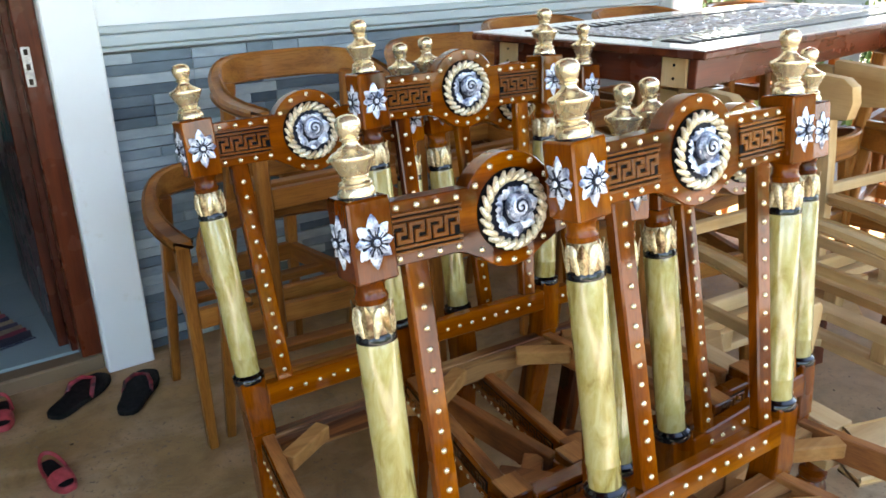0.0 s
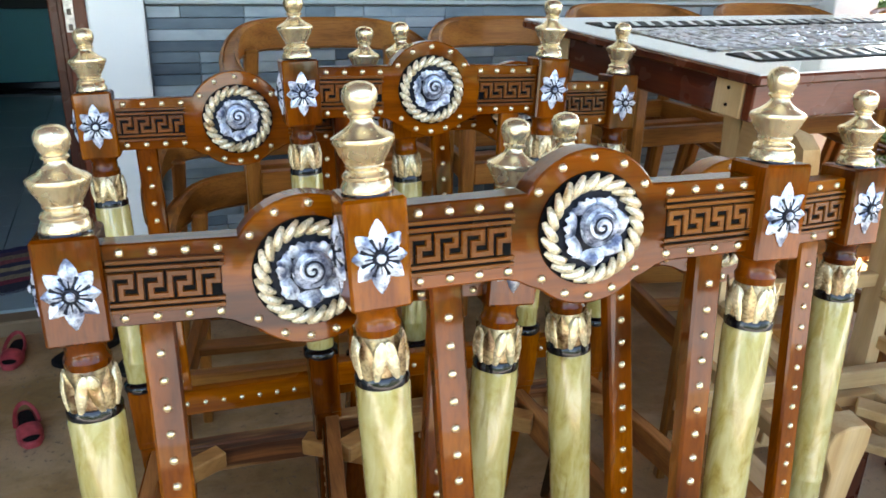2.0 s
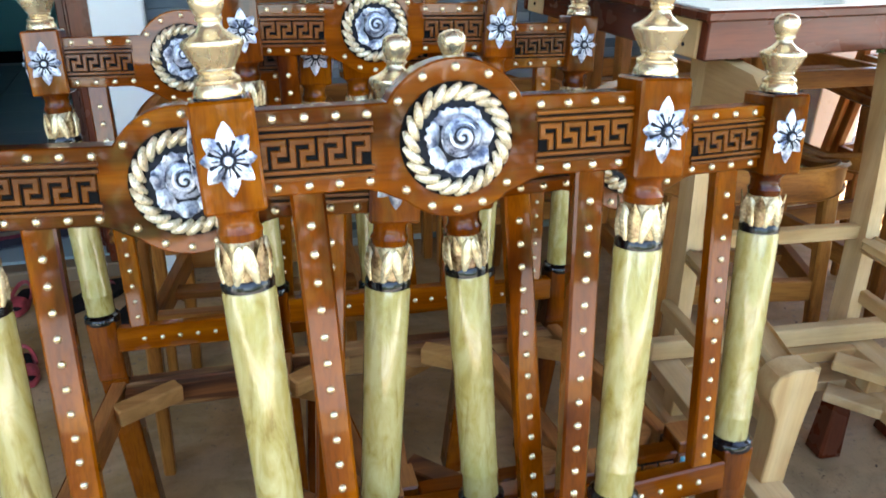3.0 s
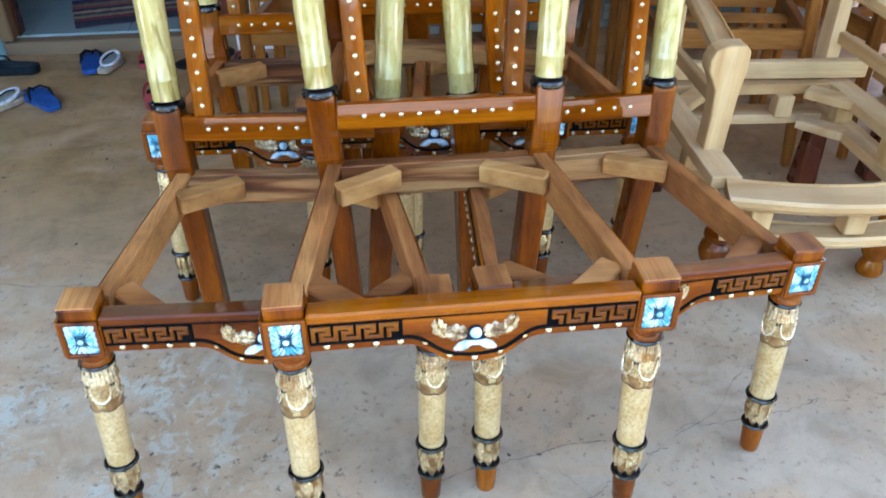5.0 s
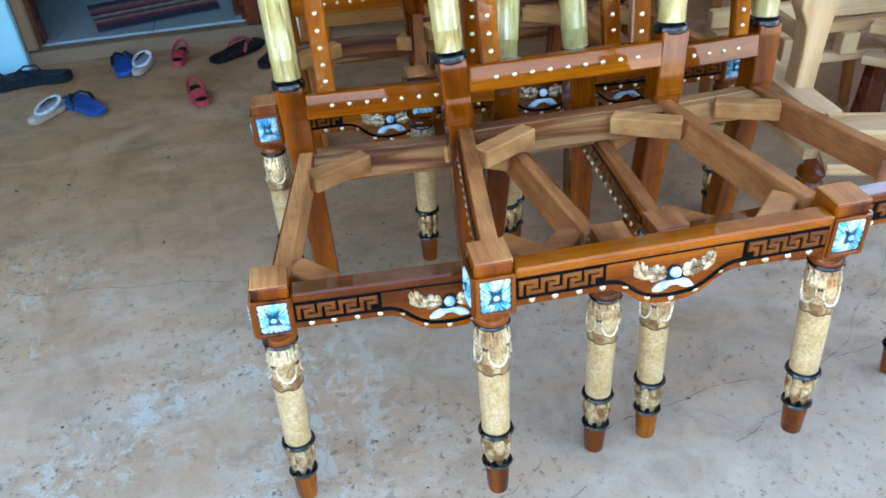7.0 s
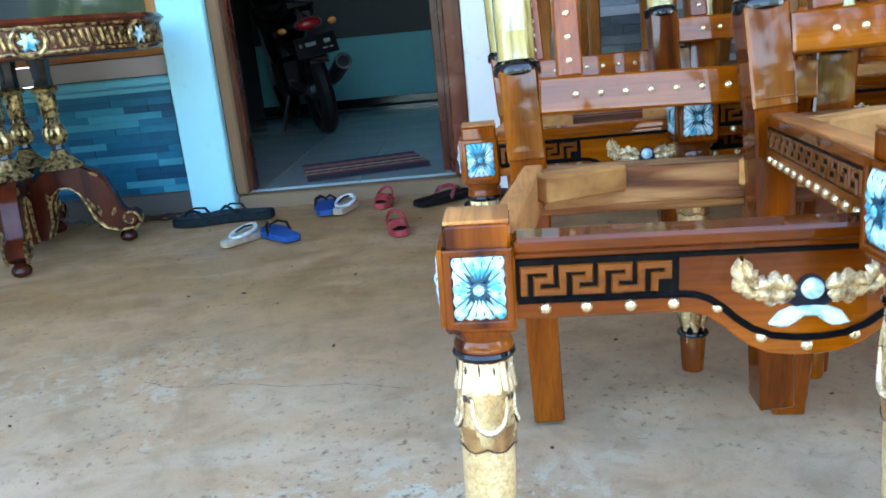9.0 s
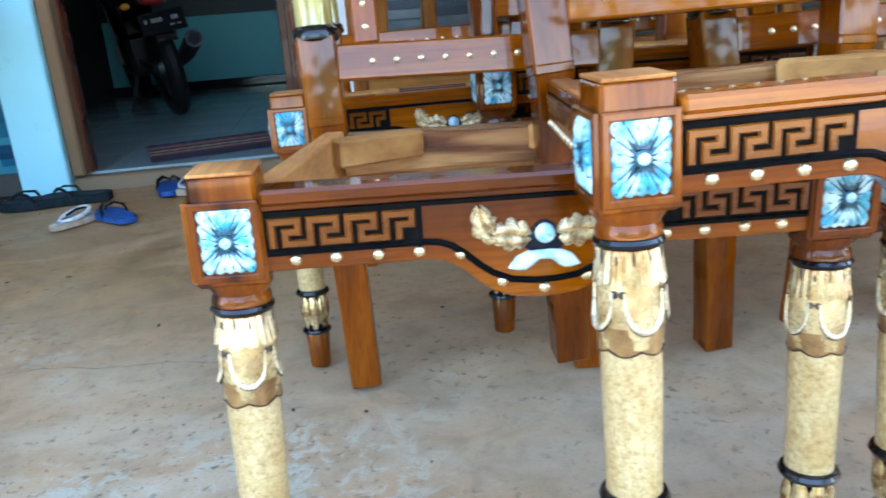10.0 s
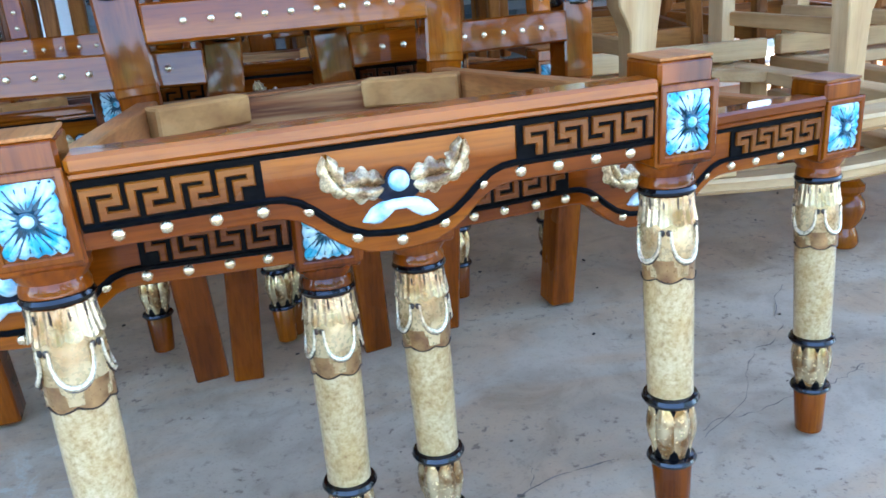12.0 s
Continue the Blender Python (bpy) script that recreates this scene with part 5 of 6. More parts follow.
def doormat():
    mat = thing("doormat", "striped woven rag doormat on the white tiles", "doormat")
    cols = [(0.02, 0.018, 0.03), (0.16, 0.02, 0.03), (0.20, 0.15, 0.09), (0.05, 0.04, 0.06), (0.28, 0.21, 0.12), (0.03, 0.025, 0.05), (0.22, 0.05, 0.05), (0.17, 0.12, 0.07), (0.06, 0.03, 0.05), (0.02, 0.018, 0.06)]
    for i, c in enumerate(cols):
        n = Nodes("rag_stripe")
        v = n.coords((1, 0.25, 1))
        base = n.ramp(n.noise(v, 160, 3), [(0.3, tuple(k * 0.55 for k in c)), (0.7, c)])
        n.bump(n.noise(v, 220, 2), 0.6, 0.003)
        s = n.set(Base_Color=base, Roughness=0.95)
        y = -0.165 + 0.0365 * i
        pts = [(-0.265 + 0.53 * j / 24, y + 0.002 * math.sin(j * 1.7 + i), 0.0055 + 0.001 * math.sin(j * 2.3 + i * 2)) for j in range(25)]
        part("stripe", Geo().tube(pts, 0.0195, 8, flat=0.27), s, mat)
    g = Geo()
    rnd = random.Random(3)
    for j in range(60):
        x = -0.262 + 0.525 * j / 59
        g.box((0.004, 0.016, 0.003), at(x, -0.192, 0.003) @ turn(rnd.uniform(-25, 25), "Z"), 0.0005)
    part("fringe", g, paint("blue_yarn", (0.02, 0.018, 0.05), (0.05, 0.04, 0.09), 0.9, 0, 100), mat)
    mat.matrix_basis = at(-1.155, 2.920, 0.0605) @ turn(17, "Z")


def motorbike():
    bike = thing("motorbike", "black motorbike parked in the dark room, seen from behind", "motorbike")
    body = paint("black_bodywork", (0.003, 0.003, 0.004), (0.006, 0.006, 0.007), 0.35, 0, 40, 0.1, shine=0.3)
    # Steel and white bars are darkened here to stand for indoor shade.
    DULL = paint("gloom_dimmed_steel", (0.05, 0.05, 0.052), (0.14, 0.14, 0.14), 0.4, 0.8, 60)
    GREYBAR = paint("gloom_dimmed_white", (0.10, 0.105, 0.105), (0.20, 0.205, 0.205), 0.6, 0, 60)
    for y, name in ((0.0, "rear_wheel"), (1.22, "front_wheel")):
        g = Geo()
        pts = [(0, y + 0.235 * math.cos(2 * math.pi * i / 36), 0.285 + 0.235 * math.sin(2 * math.pi * i / 36)) for i in range(36)]
        g.tube(pts, 0.05, 10, closed=True)
        w = part(name, g, RUBBER, bike, "black rubber tyre")
        g = Geo().tube([(0, y + 0.185 * math.cos(2 * math.pi * i / 30), 0.285 + 0.185 * math.sin(2 * math.pi * i / 30)) for i in range(30)], 0.014, 6, closed=True)
        for k in range(10):
            a = 2 * math.pi * k / 10
            g.tube([(0.012 * (-1) ** k, y, 0.285), (0, y + 0.185 * math.cos(a), 0.285 + 0.185 * math.sin(a))], 0.005, 5)
        part("rim", g, DULL, w)
        part("hub", Geo().lathe([(0.05, -0.05), (0.055, 0), (0.05, 0.05)], 16, at(0, y, 0.285) @ turn(90, "Y")), DULL, w)
    g = Geo()
    sweep(g, [(0, -0.22 + 0.08 * i, 0.62 + 0.10 * math.sin(0.9 + i * 0.28)) for i in range(9)], [(0.12 + 0.012 * i, 0.13) for i in range(9)])
    part("tail_body", g, body, bike)
    part("seat", sweep(Geo(), [(0, -0.16 + 0.09 * i, 0.79 - 0.035 * math.sin(i * 0.45)) for i in range(9)], [(0.17 + 0.015 * i, 0.07) for i in range(9)]), RUBBER, bike)
    part("front_body", sweep(Geo(), [(0, 0.55 + 0.07 * i, 0.55 + 0.05 * i) for i in range(8)], [(0.24 + 0.02 * math.sin(i), 0.30) for i in range(8)]), body, bike)
    part("rear_fender", sweep(Geo(), [(0, -0.30 + 0.06 * i, 0.46 + 0.02 * i) for i in range(6)], [(0.12, 0.05)] * 6), body, bike)
    # Matt black plate: the room's shade is painted into it.
    plate = part("number_plate", Geo().box((0.24, 0.006, 0.115), at(0, -0.325, 0.545) @ turn(-14, "X"), 0.003), INK, bike, "number plate with white bars, blacked to sink into the gloom")
    for x, z, w, h in ((-0.088, 0.558, 0.016, 0.022), (-0.030, 0.558, 0.060, 0.022), (0.066, 0.558, 0.036, 0.022), (0.045, 0.522, 0.026, 0.007), (0.082, 0.522, 0.022, 0.007)):
        part("plate_bar", Geo().box((w, 0.003, h), at(x, -0.3305 - (z - 0.545) * 0.25 * -1, z) @ turn(-14, "X"), 0.0006), GREYBAR, plate)
    red = Nodes("red_lens").set(Base_Color=(0.22, 0.008, 0.010), Roughness=0.12)
    lens = part("tail_light", Geo().blob((0.075, 0.035, 0.032), at(0, -0.27, 0.665), 16, 8), red, bike, "red tail light")
    part("lens_rim", Geo().blob((0.085, 0.028, 0.040), at(0, -0.255, 0.668), 16, 8), DULL, lens)
    g = Geo().tube([(0.16, 0.45, 0.26), (0.17, 0.15, 0.33), (0.175, -0.12, 0.41)], [0.035, 0.05, 0.052], 14)
    ex = part("exhaust", g, body, bike, "black exhaust with a steel tip")
    part("exhaust_tip", Geo().lathe([(0.050, 0), (0.053, 0.006), (0.050, 0.020), (0.040, 0.020), (0.036, 0.002)], 18, frame_to((0.175, -0.115, 0.409), (0.005, -0.27, 0.08))), DULL, ex)
    part("handlebar", Geo().tube([(-0.34, 0.92, 0.98), (-0.14, 1.02, 1.0), (0.14, 1.02, 1.0), (0.34, 0.92, 0.98)], 0.014, 8), STEEL, bike)
    for s in (-1, 1):
        part("fork", Geo().tube([(s * 0.07, 1.22, 0.285), (s * 0.07, 1.03, 0.98)], 0.02, 8), STEEL, bike)
        part("turn_signal", Geo().blob((0.028, 0.02, 0.02), at(s * 0.15, -0.22, 0.655), 10, 6), paint("amber_lens", (0.4, 0.14, 0.02), (0.5, 0.2, 0.03), 0.15), bike)
        part("swing_arm", Geo().beam((s * 0.06, 0.0, 0.285), (s * 0.06, 0.45, 0.32), 0.025, 0.05), body, bike)
    part("engine", Geo().box((0.24, 0.36, 0.26), at(0, 0.62, 0.36), 0.03), body, bike)
    part("stand", Geo().tube([(-0.10, 0.5, 0.25), (-0.22, 0.46, 0.0)], 0.012, 6), body, bike)
    bike.matrix_basis = at(-1.590, 4.30, 0.0605) @ turn(24, "Z") @ turn(-8, "Y")


def gilded_table():
    """Dark oval table with gilded carving on columns and scrolled feet."""
    table = thing("gilded_table", "dark oval table with gilded carving, columns and scrolled feet", "table")
    cx, cy = -2.205, 2.05
    gloss = wood("dark_polished_walnut", "z", (0.018, 0.004, 0.002), (0.055, 0.010, 0.004), (0.090, 0.017, 0.006), 0.2, 0.2, shine=0.2)

    def oval(a, k=1.0):
        return (cx + 0.58 * k * math.cos(a), cy + 0.42 * k * math.sin(a))
    g = Geo()
    rows = [(0.94, 0.655), (0.97, 0.66), (0.97, 0.735), (1.0, 0.742), (1.02, 0.752), (1.0, 0.765), (0.5, 0.766)]
    vs = [(*oval(2 * math.pi * i / 64, k), z) for k, z in rows for i in range(64)]
    fs = [(j * 64 + i, j * 64 + (i + 1) % 64, (j + 1) * 64 + (i + 1) % 64, (j + 1) * 64 + i) for j in range(len(rows) - 1) for i in range(64)]
    fs += [tuple(range(64))[::-1], tuple(384 + i for i in range(64))]
    part("tabletop", g.put(vs, fs), DARK["x"], table)
    for z, r in ((0.742, 0.008), (0.668, 0.005)):
        part("gold_bead", Geo().tube([(*oval(2 * math.pi * i / 80, 0.985), z) for i in range(80)], r, 6, closed=True), GILT, table)
    g = Geo()
    for i in range(150):
        a = 2 * math.pi * i / 150
        x, y = oval(a, 0.978)
        g.box((0.012, 0.010, 0.050), at(x, y, 0.703) @ Matrix.Rotation(a, 4, "Z") @ turn(12, "X"), 0.004)
    tagged(part("gold_gadroon", g, GILT, table, "gilded ribbed rim"), kind="stuff")
    for a in (-53, -12, 30, 90, 180, 240):
        x, y = oval(radians(a), 0.995)
        m = at(x, y, 0.700) @ turn(a + 90, "Z")
        g = Geo()
        g.tube([m @ Vector((0.045 * math.cos(t * math.pi / 10), 0, 0.040 * math.sin(t * math.pi / 10))) for t in range(20)], 0.008, 7, closed=True)
        med = part("medallion", g, GILT, table, "gilded medallion with a blue flower")
        g = Geo()
        for k in range(6):
            petal(g, 0.030, 0.018, 0.006, m @ turn(60 * k, "Y"))
        part("flower", g, AQUA, med)
    arch = [(-0.150, 0.045), (-0.085, 0.045), (-0.062, 0.100), (-0.060, 0.160), (-0.045, 0.195), (-0.015, 0.216), (0.015, 0.214), (0.042, 0.190), (0.060, 0.150), (0.080, 0.095), (0.110, 0.060), (0.150, 0.046), (0.195, 0.050),
            (0.222, 0.072), (0.226, 0.098), (0.208, 0.118), (0.184, 0.114), (0.170, 0.130), (0.155, 0.180), (0.135, 0.230), (0.105, 0.268), (0.060, 0.290), (0.0, 0.298), (-0.060, 0.284), (-0.110, 0.245), (-0.140, 0.195), (-0.150, 0.140)]
    for angle in (15, -66, 105, 195):
        m = at(cx, cy, 0) @ turn(angle, "Z") @ at(0.150, 0, 0)
        col = part("column", Geo().lathe([(0.026, 0.30), (0.020, 0.345), (0.024, 0.352), (0.020, 0.36), (0.020, 0.46), (0.024, 0.55), (0.032, 0.565), (0.030, 0.61), (0.036, 0.655), (0.036, 0.665)], 8, m), BLACK, table, "black faceted column with gilded bulb and bands")
        part("gold_band", Geo().lathe([(0.034, 0.545), (0.042, 0.549), (0.044, 0.556), (0.040, 0.563), (0.032, 0.566)], 24, m), GILT, col)
        part("gold_shaft", Geo().lathe([(0.025, 0.462), (0.029, 0.470), (0.032, 0.535), (0.030, 0.546)], 8, m), GILT, col, "gilded faceted shaft")
        g = Geo().lathe([(0.020, 0.366), (0.030, 0.374), (0.040, 0.392), (0.040, 0.412), (0.032, 0.434), (0.022, 0.446)], 48, m, lambda t, z: -0.007 * abs(math.sin(4 * t)) ** 3)
        for k in range(8):
            petal(g, 0.022, 0.012, 0.004, m @ turn(45 * k, "Z") @ at(0, -0.023, 0.442) @ turn(-75, "Y") @ turn(15, "Z"), 0.1)
        part("gold_bulb", g, GILT, col, "gilded lobed bulb")
        part("gold_skirt", Geo().lathe([(0.064, 0.288), (0.054, 0.303), (0.040, 0.318), (0.028, 0.335), (0.022, 0.352)], 60, m, lambda t, z: 0.010 * abs(math.cos(5 * t)) * (0.355 - z) / 0.06), GILT, col, "gilded flared leaf skirt")
        leg = part("scroll_leg", Geo().prism(arch, 0.056, m @ at(0, -0.028, 0), 0.006), gloss, table, "dark red polished arched scroll leg with gilded edge")
        g = Geo()
        for y in (-0.030, 0.030):
            g.tube([m @ Vector((x * 1.0, y, z + 0.004)) for x, z in arch[1:13]], [0.004, 0.005, 0.006, 0.005, 0.004, 0.004, 0.004, 0.005, 0.007, 0.007, 0.005, 0.004], 6)
            curl = []
            for i in range(20):
                a, r = -1.4 + i * 0.42, 0.036 * (1 - i * 0.042)
                curl.append(m @ Vector((0.192 + r * math.cos(a), y, 0.084 + r * math.sin(a))))
            g.tube(curl, 0.005, 6)
            for x, z, a, size in ((-0.066, 0.150, 70, 0.044), (-0.058, 0.175, 100, 0.036), (0.085, 0.130, 115, 0.050), (0.098, 0.105, 95, 0.042), (0.135, 0.105, 60, 0.034), (0.115, 0.250, 150, 0.036), (-0.135, 0.190, 60, 0.036)):
                petal(g, size, 0.016, 0.008 if y < 0 else -0.008, m @ at(x, y * 0.98, z) @ turn(-a, "Y"), 0.15)
        part("gold_edge", g, GILT, leg)
        part("scroll_end", Geo().lathe([(0.020, -0.034), (0.024, -0.030), (0.024, 0.030), (0.020, 0.034)], 20, m @ at(0.192, 0, 0.084) @ turn(90, "X")), gloss, leg)
        part("bun_foot", Geo().lathe([(0.014, 0.001), (0.027, 0.008), (0.031, 0.020), (0.027, 0.032), (0.018, 0.040), (0.020, 0.052)], 18, m @ at(0.170, 0, 0)), gloss, leg)
    part("hub", Geo().lathe([(0.030, 0.046), (0.042, 0.06), (0.042, 0.17), (0.030, 0.20), (0.022, 0.21)], 8, at(cx, cy, 0)), gloss, table, "dark polished block that joins the legs")


def bush(name, x, y, r, h, seed):
    """A shrub of many small leaves on stems."""
    rnd = random.Random(seed)
    leaf = bpy.data.materials.get("shrub_leaf")
    if not leaf:
        n = Nodes("shrub_leaf")
        c = n.ramp(n.add("NewGeometry").outputs["Random Per Island"], [(0, (0.03, 0.07, 0.015)), (0.6, (0.07, 0.14, 0.03)), (1, (0.16, 0.22, 0.06))])
        leaf = n.set(Base_Color=c, Roughness=0.5)
    ob = thing(name, "leafy green shrub in the sunlit yard", "shrub", "yard shrubs")
    g = Geo()
    tips = []
    for k in range(16):
        a, q = rnd.uniform(0, 6.28), rnd.uniform(0.2, 0.95)
        end = Vector((math.cos(a) * r * q, math.sin(a) * r * q, h * rnd.uniform(0.45, 1)))
        mid = end * 0.5 + Vector((0, 0, h * 0.12))
        g.tube([(0, 0, -0.1), mid, end], [0.025, 0.015, 0.006], 5)
        tips += [mid, end, (mid + end) / 2]
    part("stem", g, BROWN["z"], ob)
    g = Geo()
    for i in range(1500):
        p = rnd.choice(tips) + Vector((rnd.gauss(0, 0.13), rnd.gauss(0, 0.13), rnd.gauss(0, 0.12))) * r
        m = Matrix.Translation(p) @ Euler((rnd.uniform(0, 6), rnd.uniform(0, 6), rnd.uniform(0, 6))).to_matrix().to_4x4()
        s = rnd.uniform(0.04, 0.08)
        g.put([(-s, 0, 0), (0, -s * 0.4, 0.01), (s, 0, 0), (0, s * 0.4, 0.01)], [(0, 1, 2, 3)], m)
    tagged(part("crown", g, leaf, ob, smooth=0), kind="stuff")
    ob.matrix_basis = at(x, y, -0.12)


# round-backed armchairs, some stacked on others
ROUND = [
    (-0.225, 2.05, 0.0, 2, "oiled brown round-backed armchair without seat by the wall"),
    (0.0, 2.0, 0.33, 3, "oiled brown round-backed armchair stacked on another by the wall"),
    (-0.20, 1.60, 0.0, -3, "oiled brown round-backed armchair without seat behind carved chairs"),
    (0.46, 2.06, 0.0, 3, "oiled brown round-backed armchair without seat under a stacked one"),
    (0.55, 1.93, 0.345, 3, "oiled brown round-backed armchair stacked beside the table"),
    (1.08, 2.14, 0.0, 2, "oiled brown round-backed armchair without seat behind the table"),
    (1.06, 2.10, 0.365, 3, "oiled brown round-backed armchair stacked behind the table"),
    (1.68, 2.18, 0.0, 2, "oiled brown round-backed armchair without seat behind the table"),
    (1.66, 2.14, 0.365, 1, "oiled brown round-backed armchair stacked behind the table"),
]
ROUND += [
    (1.02, 1.58, 0.0, 172, "oiled brown round-backed armchair pushed under the table"),
    (1.64, 1.60, 0.0, 184, "oiled brown round-backed armchair pushed under the table"),
    (2.16, 1.20, 0.0, 100, "oiled brown round-backed armchair at the end of the table"),
    (2.16, 1.20, 0.345, 96, "oiled brown round-backed armchair stacked at the end of the table"),
    (2.30, 2.08, 0.0, 4, "oiled brown round-backed armchair without seat near the corner pillar"),
    (2.27, 2.04, 0.365, 2, "oiled brown round-backed armchair stacked near the corner pillar"),
    (2.80, 1.55, 0.0, 85, "oiled brown round-backed armchair at the porch edge"),
    (2.78, 1.52, 0.355, 88, "oiled brown round-backed armchair stacked at the porch edge"),
]
chair0 = round_chair()
for i, (x, y, z, a, words) in enumerate(ROUND):
    m = at(x, y, z) @ turn(a, "Z")
    if i:
        tagged(copy_thing(chair0, m), words)
    else:
        chair0.matrix_basis = m
        tagged(chair0, words)

RAW = [
    (0.630, 0.554, -3, "pale unfinished armchair frame beside the carved chairs"),
    (1.34, 0.555, -4, "pale unfinished armchair frame on turned front feet"),
]
arm0 = raw_armchair()
for i, (x, y, a, words) in enumerate(RAW):
    m = at(x, y, 0) @ turn(a, "Z")
    if i:
        tagged(copy_thing(arm0, m), words)
    else:
        arm0.matrix_basis = m
        tagged(arm0, words)

inlaid_table().matrix_basis = at(0.584, 1.0785, 1.061) @ turn(9.1, "Z") @ turn(-1.0, "X") @ turn(0.65, "Y")

DARKFOAM = paint("dark_green_foam", (0.003, 0.007, 0.010), (0.010, 0.018, 0.024), 0.7, 0, 60, shine=0.2)
GREYFOAM = paint("worn_grey_foam", (0.16, 0.27, 0.30), (0.46, 0.48, 0.47), 0.7, 0, 70)
BLUEFOAM = paint("blue_foam", (0.005, 0.050, 0.22), (0.011, 0.090, 0.33), 0.6, 0, 50)
REDFOAM = paint("red_rubber", (0.25, 0.022, 0.028), (0.42, 0.050, 0.058), 0.5, 0, 50)
BLACKFOAM = paint("black_foam", (0.004, 0.004, 0.004), (0.012, 0.011, 0.011), 0.7, 0, 50, shine=0.2)
REDSTRAP = paint("red_black_strap", (0.02, 0.01, 0.012), (0.42, 0.03, 0.05), 0.5, 0, 25)
TANFOAM = paint("tan_sole_foam", (0.36, 0.27, 0.18), (0.48, 0.38, 0.27), 0.7, 0, 40)
WHITESTRAP = paint("worn_white_strap", (0.42, 0.46, 0.46), (0.74, 0.75, 0.73), 0.6, 0, 70)
TEALFOAM = paint("worn_teal_grey_foam", (0.006, 0.012, 0.017), (0.028, 0.044, 0.056), 0.8, 0, 30, shine=0.2)
for words, sole, strap, x, y, a, length, closed, sole2 in (
        ("black flip-flop with dark red strap on the concrete", BLACKFOAM, REDSTRAP, -0.772, 2.384, -45, 0.275, False, None),
        ("black flip-flop with dark red strap near the pillar", BLACKFOAM, REDSTRAP, -0.604, 2.300, -28, 0.275, False, None),
        ("small red rubber sandal on the concrete", REDFOAM, REDFOAM, -1.000, 2.390, 175, 0.165, True, BLACKFOAM),
        ("small red rubber sandal turned askew", REDFOAM, REDFOAM, -0.902, 1.965, 195, 0.17, True, BLACKFOAM),
        ("blue foam flip-flop by the doorstep", BLUEFOAM, RUBBER, -1.225, 2.375, 10, 0.24, False, None),
        ("worn tan sandal with white strap by the doorstep", TANFOAM, WHITESTRAP, -1.145, 2.345, -8, 0.185, "ring", GREYFOAM),
        ("worn tan sandal with white strap on the concrete", TANFOAM, WHITESTRAP, -1.432, 1.985, -25, 0.185, "ring", GREYFOAM),
        ("blue foam flip-flop lying on the concrete", BLUEFOAM, RUBBER, -1.312, 2.010, 38, 0.24, False, None),
        ("dark green flip-flop at the foot of the pillar", DARKFOAM, DARKFOAM, -1.665, 2.300, 95, 0.26, False, TEALFOAM),
        ("dark green flip-flop at the foot of the pillar", DARKFOAM, DARKFOAM, -1.540, 2.325, 82, 0.26, False, TEALFOAM)):
    sandal("sandal", words, sole, strap, length, at(x, y, 0.001) @ turn(a, "Z"), 0.034 if sole is DARKFOAM else 0.022, closed, sole2)

doormat()
motorbike()
gilded_table()


def hedge():
    """The green hedge that closes the yard opposite the porch and tints what the varnish mirrors."""
    rnd = random.Random(12)
    g = Geo()
    for i in range(14000):
        x, f = rnd.uniform(-14, 14), rnd.random()
        top = 1.75 + 0.35 * noise.noise((x * 0.5, 2.0, 0)) + 0.4 * noise.noise((x * 1.7, 5.0, 0))
        p = Vector((x, -7.0 + rnd.gauss(0, 0.30) - 0.5 * f, -0.1 + top * f))
        m = Matrix.Translation(p) @ Euler((rnd.uniform(0, 6), rnd.uniform(0, 6), rnd.uniform(0, 6))).to_matrix().to_4x4()
        s = rnd.uniform(0.08, 0.17)
        g.put([(-s, 0, 0), (0, -s * 0.5, 0.02), (s, 0, 0), (0, s * 0.5, 0.02)], [(0, 1, 2, 3)], m)
    thing_mesh("hedge", g, bpy.data.materials["shrub_leaf"], "low leafy green hedge along the yard", "hedge", kind="stuff", smooth=0)


for i, (x, y, r, h) in enumerate(((5.2, 4.3, 0.8, 1.2), (6.4, 5.4, 1.0, 1.5), (7.6, 6.0, 1.1, 1.3), (6.2, 3.2, 0.8, 1.0), (8.6, 4.6, 1.2, 1.7), (9.4, 7.6, 1.4, 2.0), (4.6, 5.6, 0.9, 1.4),
                                  (3.9, 3.2, 0.6, 0.8), (4.5, 2.4, 0.7, 0.9), (3.4, 4.0, 0.7, 0.9), (4.9, 1.2, 0.8, 1.0), (5.2, 0.0, 0.9, 1.0), (5.6, 2.2, 0.9, 1.2), (4.3, 4.1, 0.8, 1.1), (8.3, -1.2, 1.1, 1.3))):
    bush("yard_shrub", x, y, r, h, i)


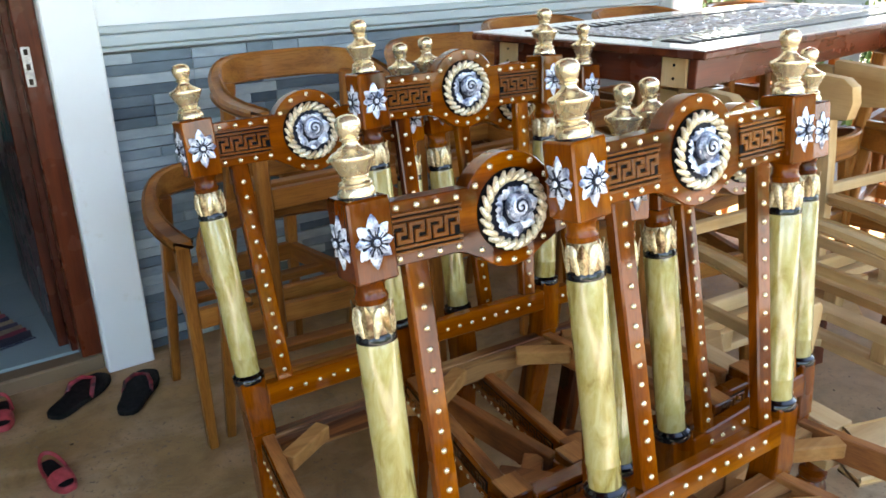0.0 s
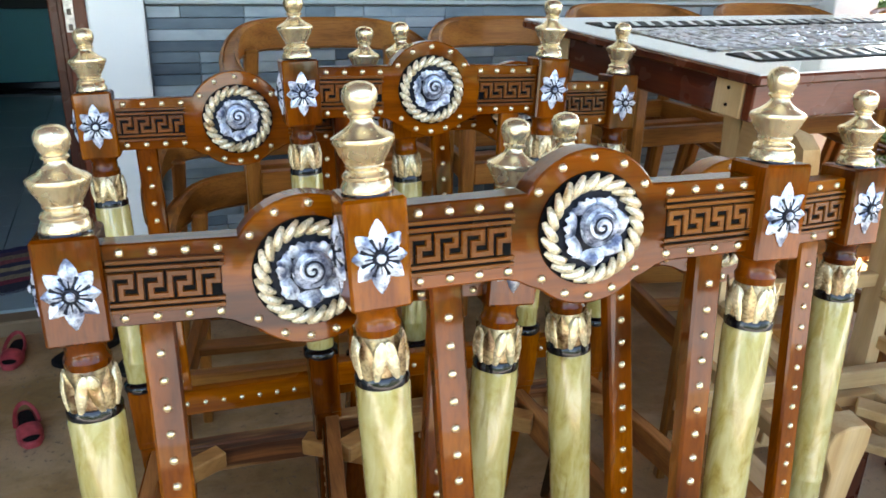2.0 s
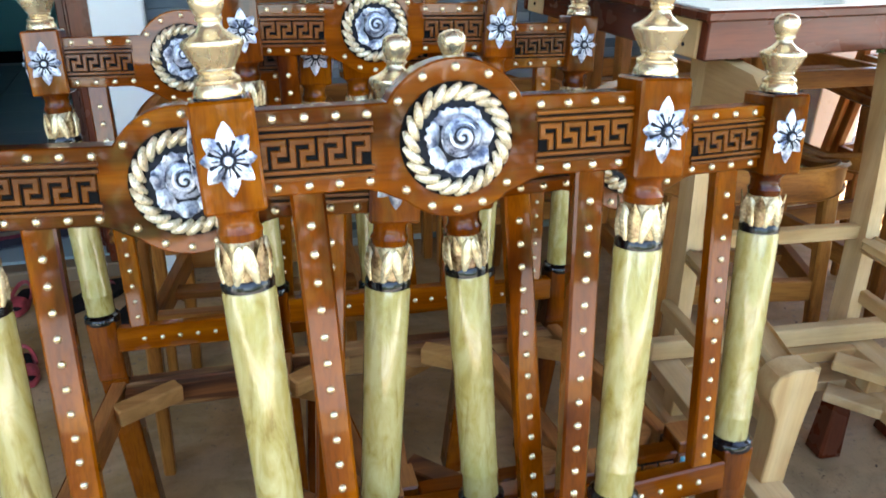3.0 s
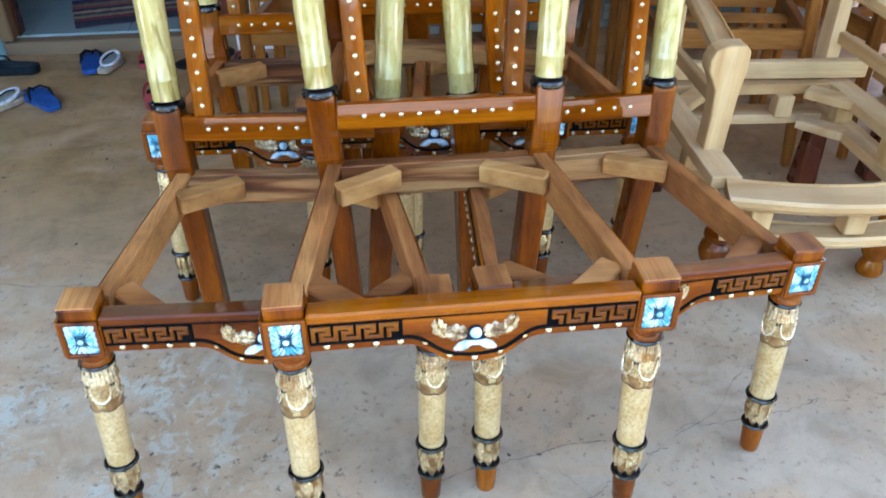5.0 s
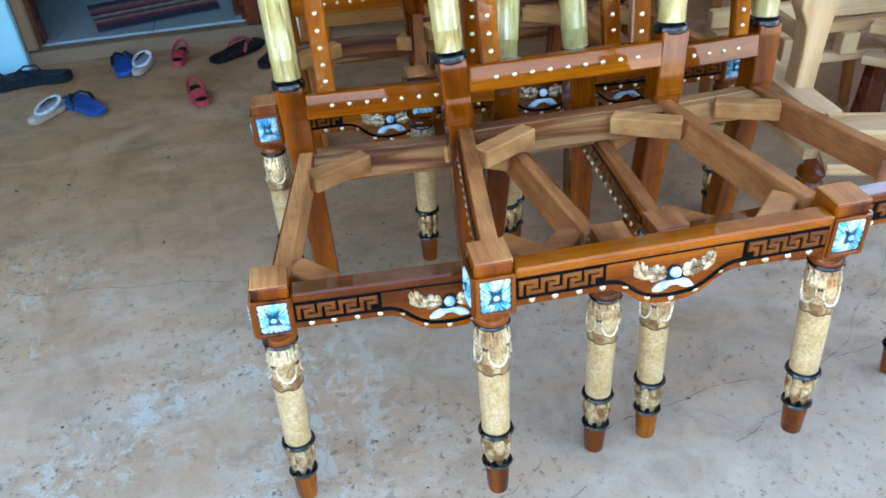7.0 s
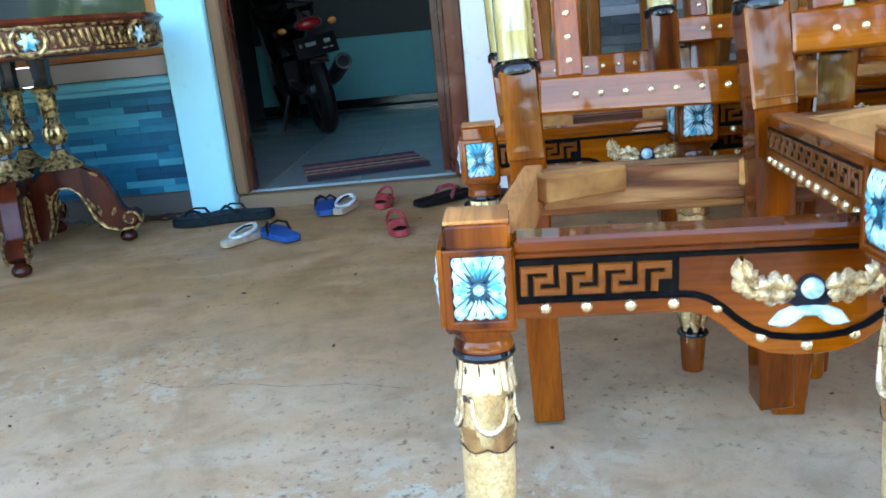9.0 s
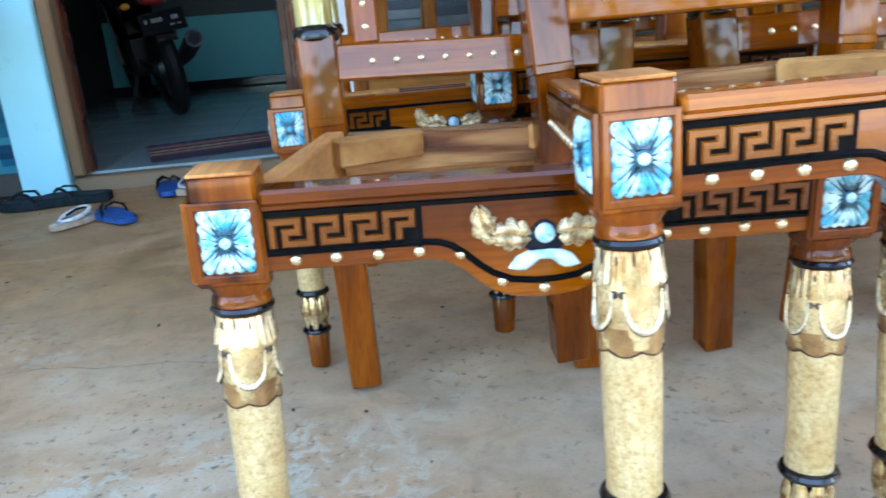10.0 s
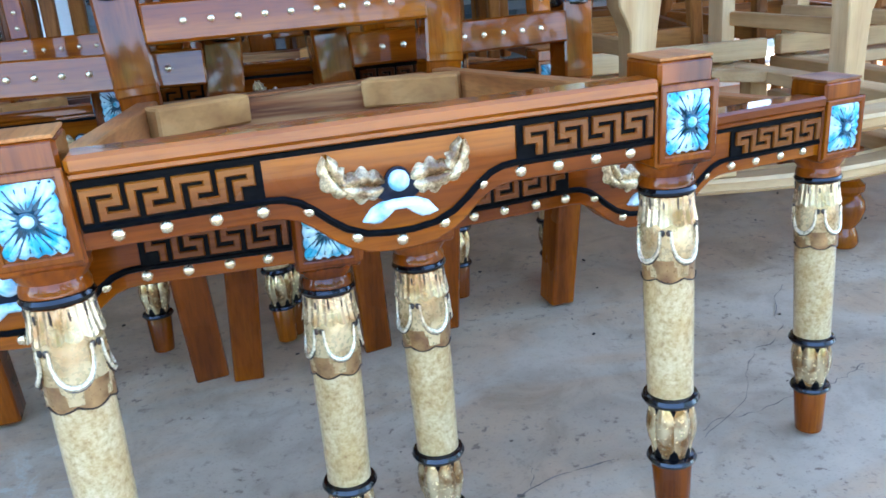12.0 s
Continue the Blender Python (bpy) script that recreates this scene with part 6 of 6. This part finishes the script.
def yard_tree(x, y, h, r, seed):
    """A broad tree at the far side of the yard: tapered trunk, limbs and a crown of leaf clumps with gaps."""
    rnd = random.Random(seed)
    ob = thing("yard_tree", "broad leafy green tree beyond the yard hedge", "tree", "yard trees")
    g = Geo().tube([(0, 0, -0.1), (0.05, 0.03, h * 0.25), (-0.04, 0.05, h * 0.5)], [0.16, 0.12, 0.08], 8)
    tips = []
    for k in range(14):
        a, q = rnd.uniform(0, 6.28), rnd.uniform(0.35, 1)
        end = Vector((math.cos(a) * r * q, math.sin(a) * r * q * 0.7, h * rnd.uniform(0.32, 1.0)))
        start = Vector((0, 0, h * rnd.uniform(0.22, 0.48)))
        mid = (start + end) / 2 + Vector((0, 0, 0.25))
        g.tube([start, mid, end], [0.06, 0.035, 0.012], 5)
        tips += [end, (mid + end) / 2, end]
    part("trunk", g, BROWN["z"], ob)
    g = Geo()
    for i in range(1000):
        p = rnd.choice(tips) + Vector((rnd.gauss(0, 0.17), rnd.gauss(0, 0.17), rnd.gauss(0, 0.15))) * r
        m = Matrix.Translation(p) @ Euler((rnd.uniform(0, 6), rnd.uniform(0, 6), rnd.uniform(0, 6))).to_matrix().to_4x4()
        q = rnd.uniform(0.10, 0.19)
        g.put([(-q, 0, 0), (0, -q * 0.45, 0.02), (q, 0, 0), (0, q * 0.45, 0.02)], [(0, 1, 2, 3)], m)
    tagged(part("crown", g, bpy.data.materials["shrub_leaf"], ob, smooth=0), kind="stuff")
    ob.matrix_basis = at(x, y, -0.12)


hedge()
for i, (x, y, h, r) in enumerate(((-9.5, -9.0, 4.8, 2.0), (-5.6, -9.6, 5.0, 1.8), (4.2, -9.0, 5.8, 2.0), (7.6, -8.6, 6.2, 2.3), (11.2, -8.0, 5.6, 2.2))):
    yard_tree(x, y, h, r, 40 + i)

cladding("slate_strip", bpy.data.objects["wall_north"], 0.08, 2.75, 0.0, 1.09, 0.036, 0.046, 1, SLATE)
cladding("slate_strip", bpy.data.objects["wall_west"], -3.4, -1.22, 0.09, 0.50, 0.0273, 0.046, 2, BLUESLATE, 0.0004, (0.009, 0.0105, 0.012))
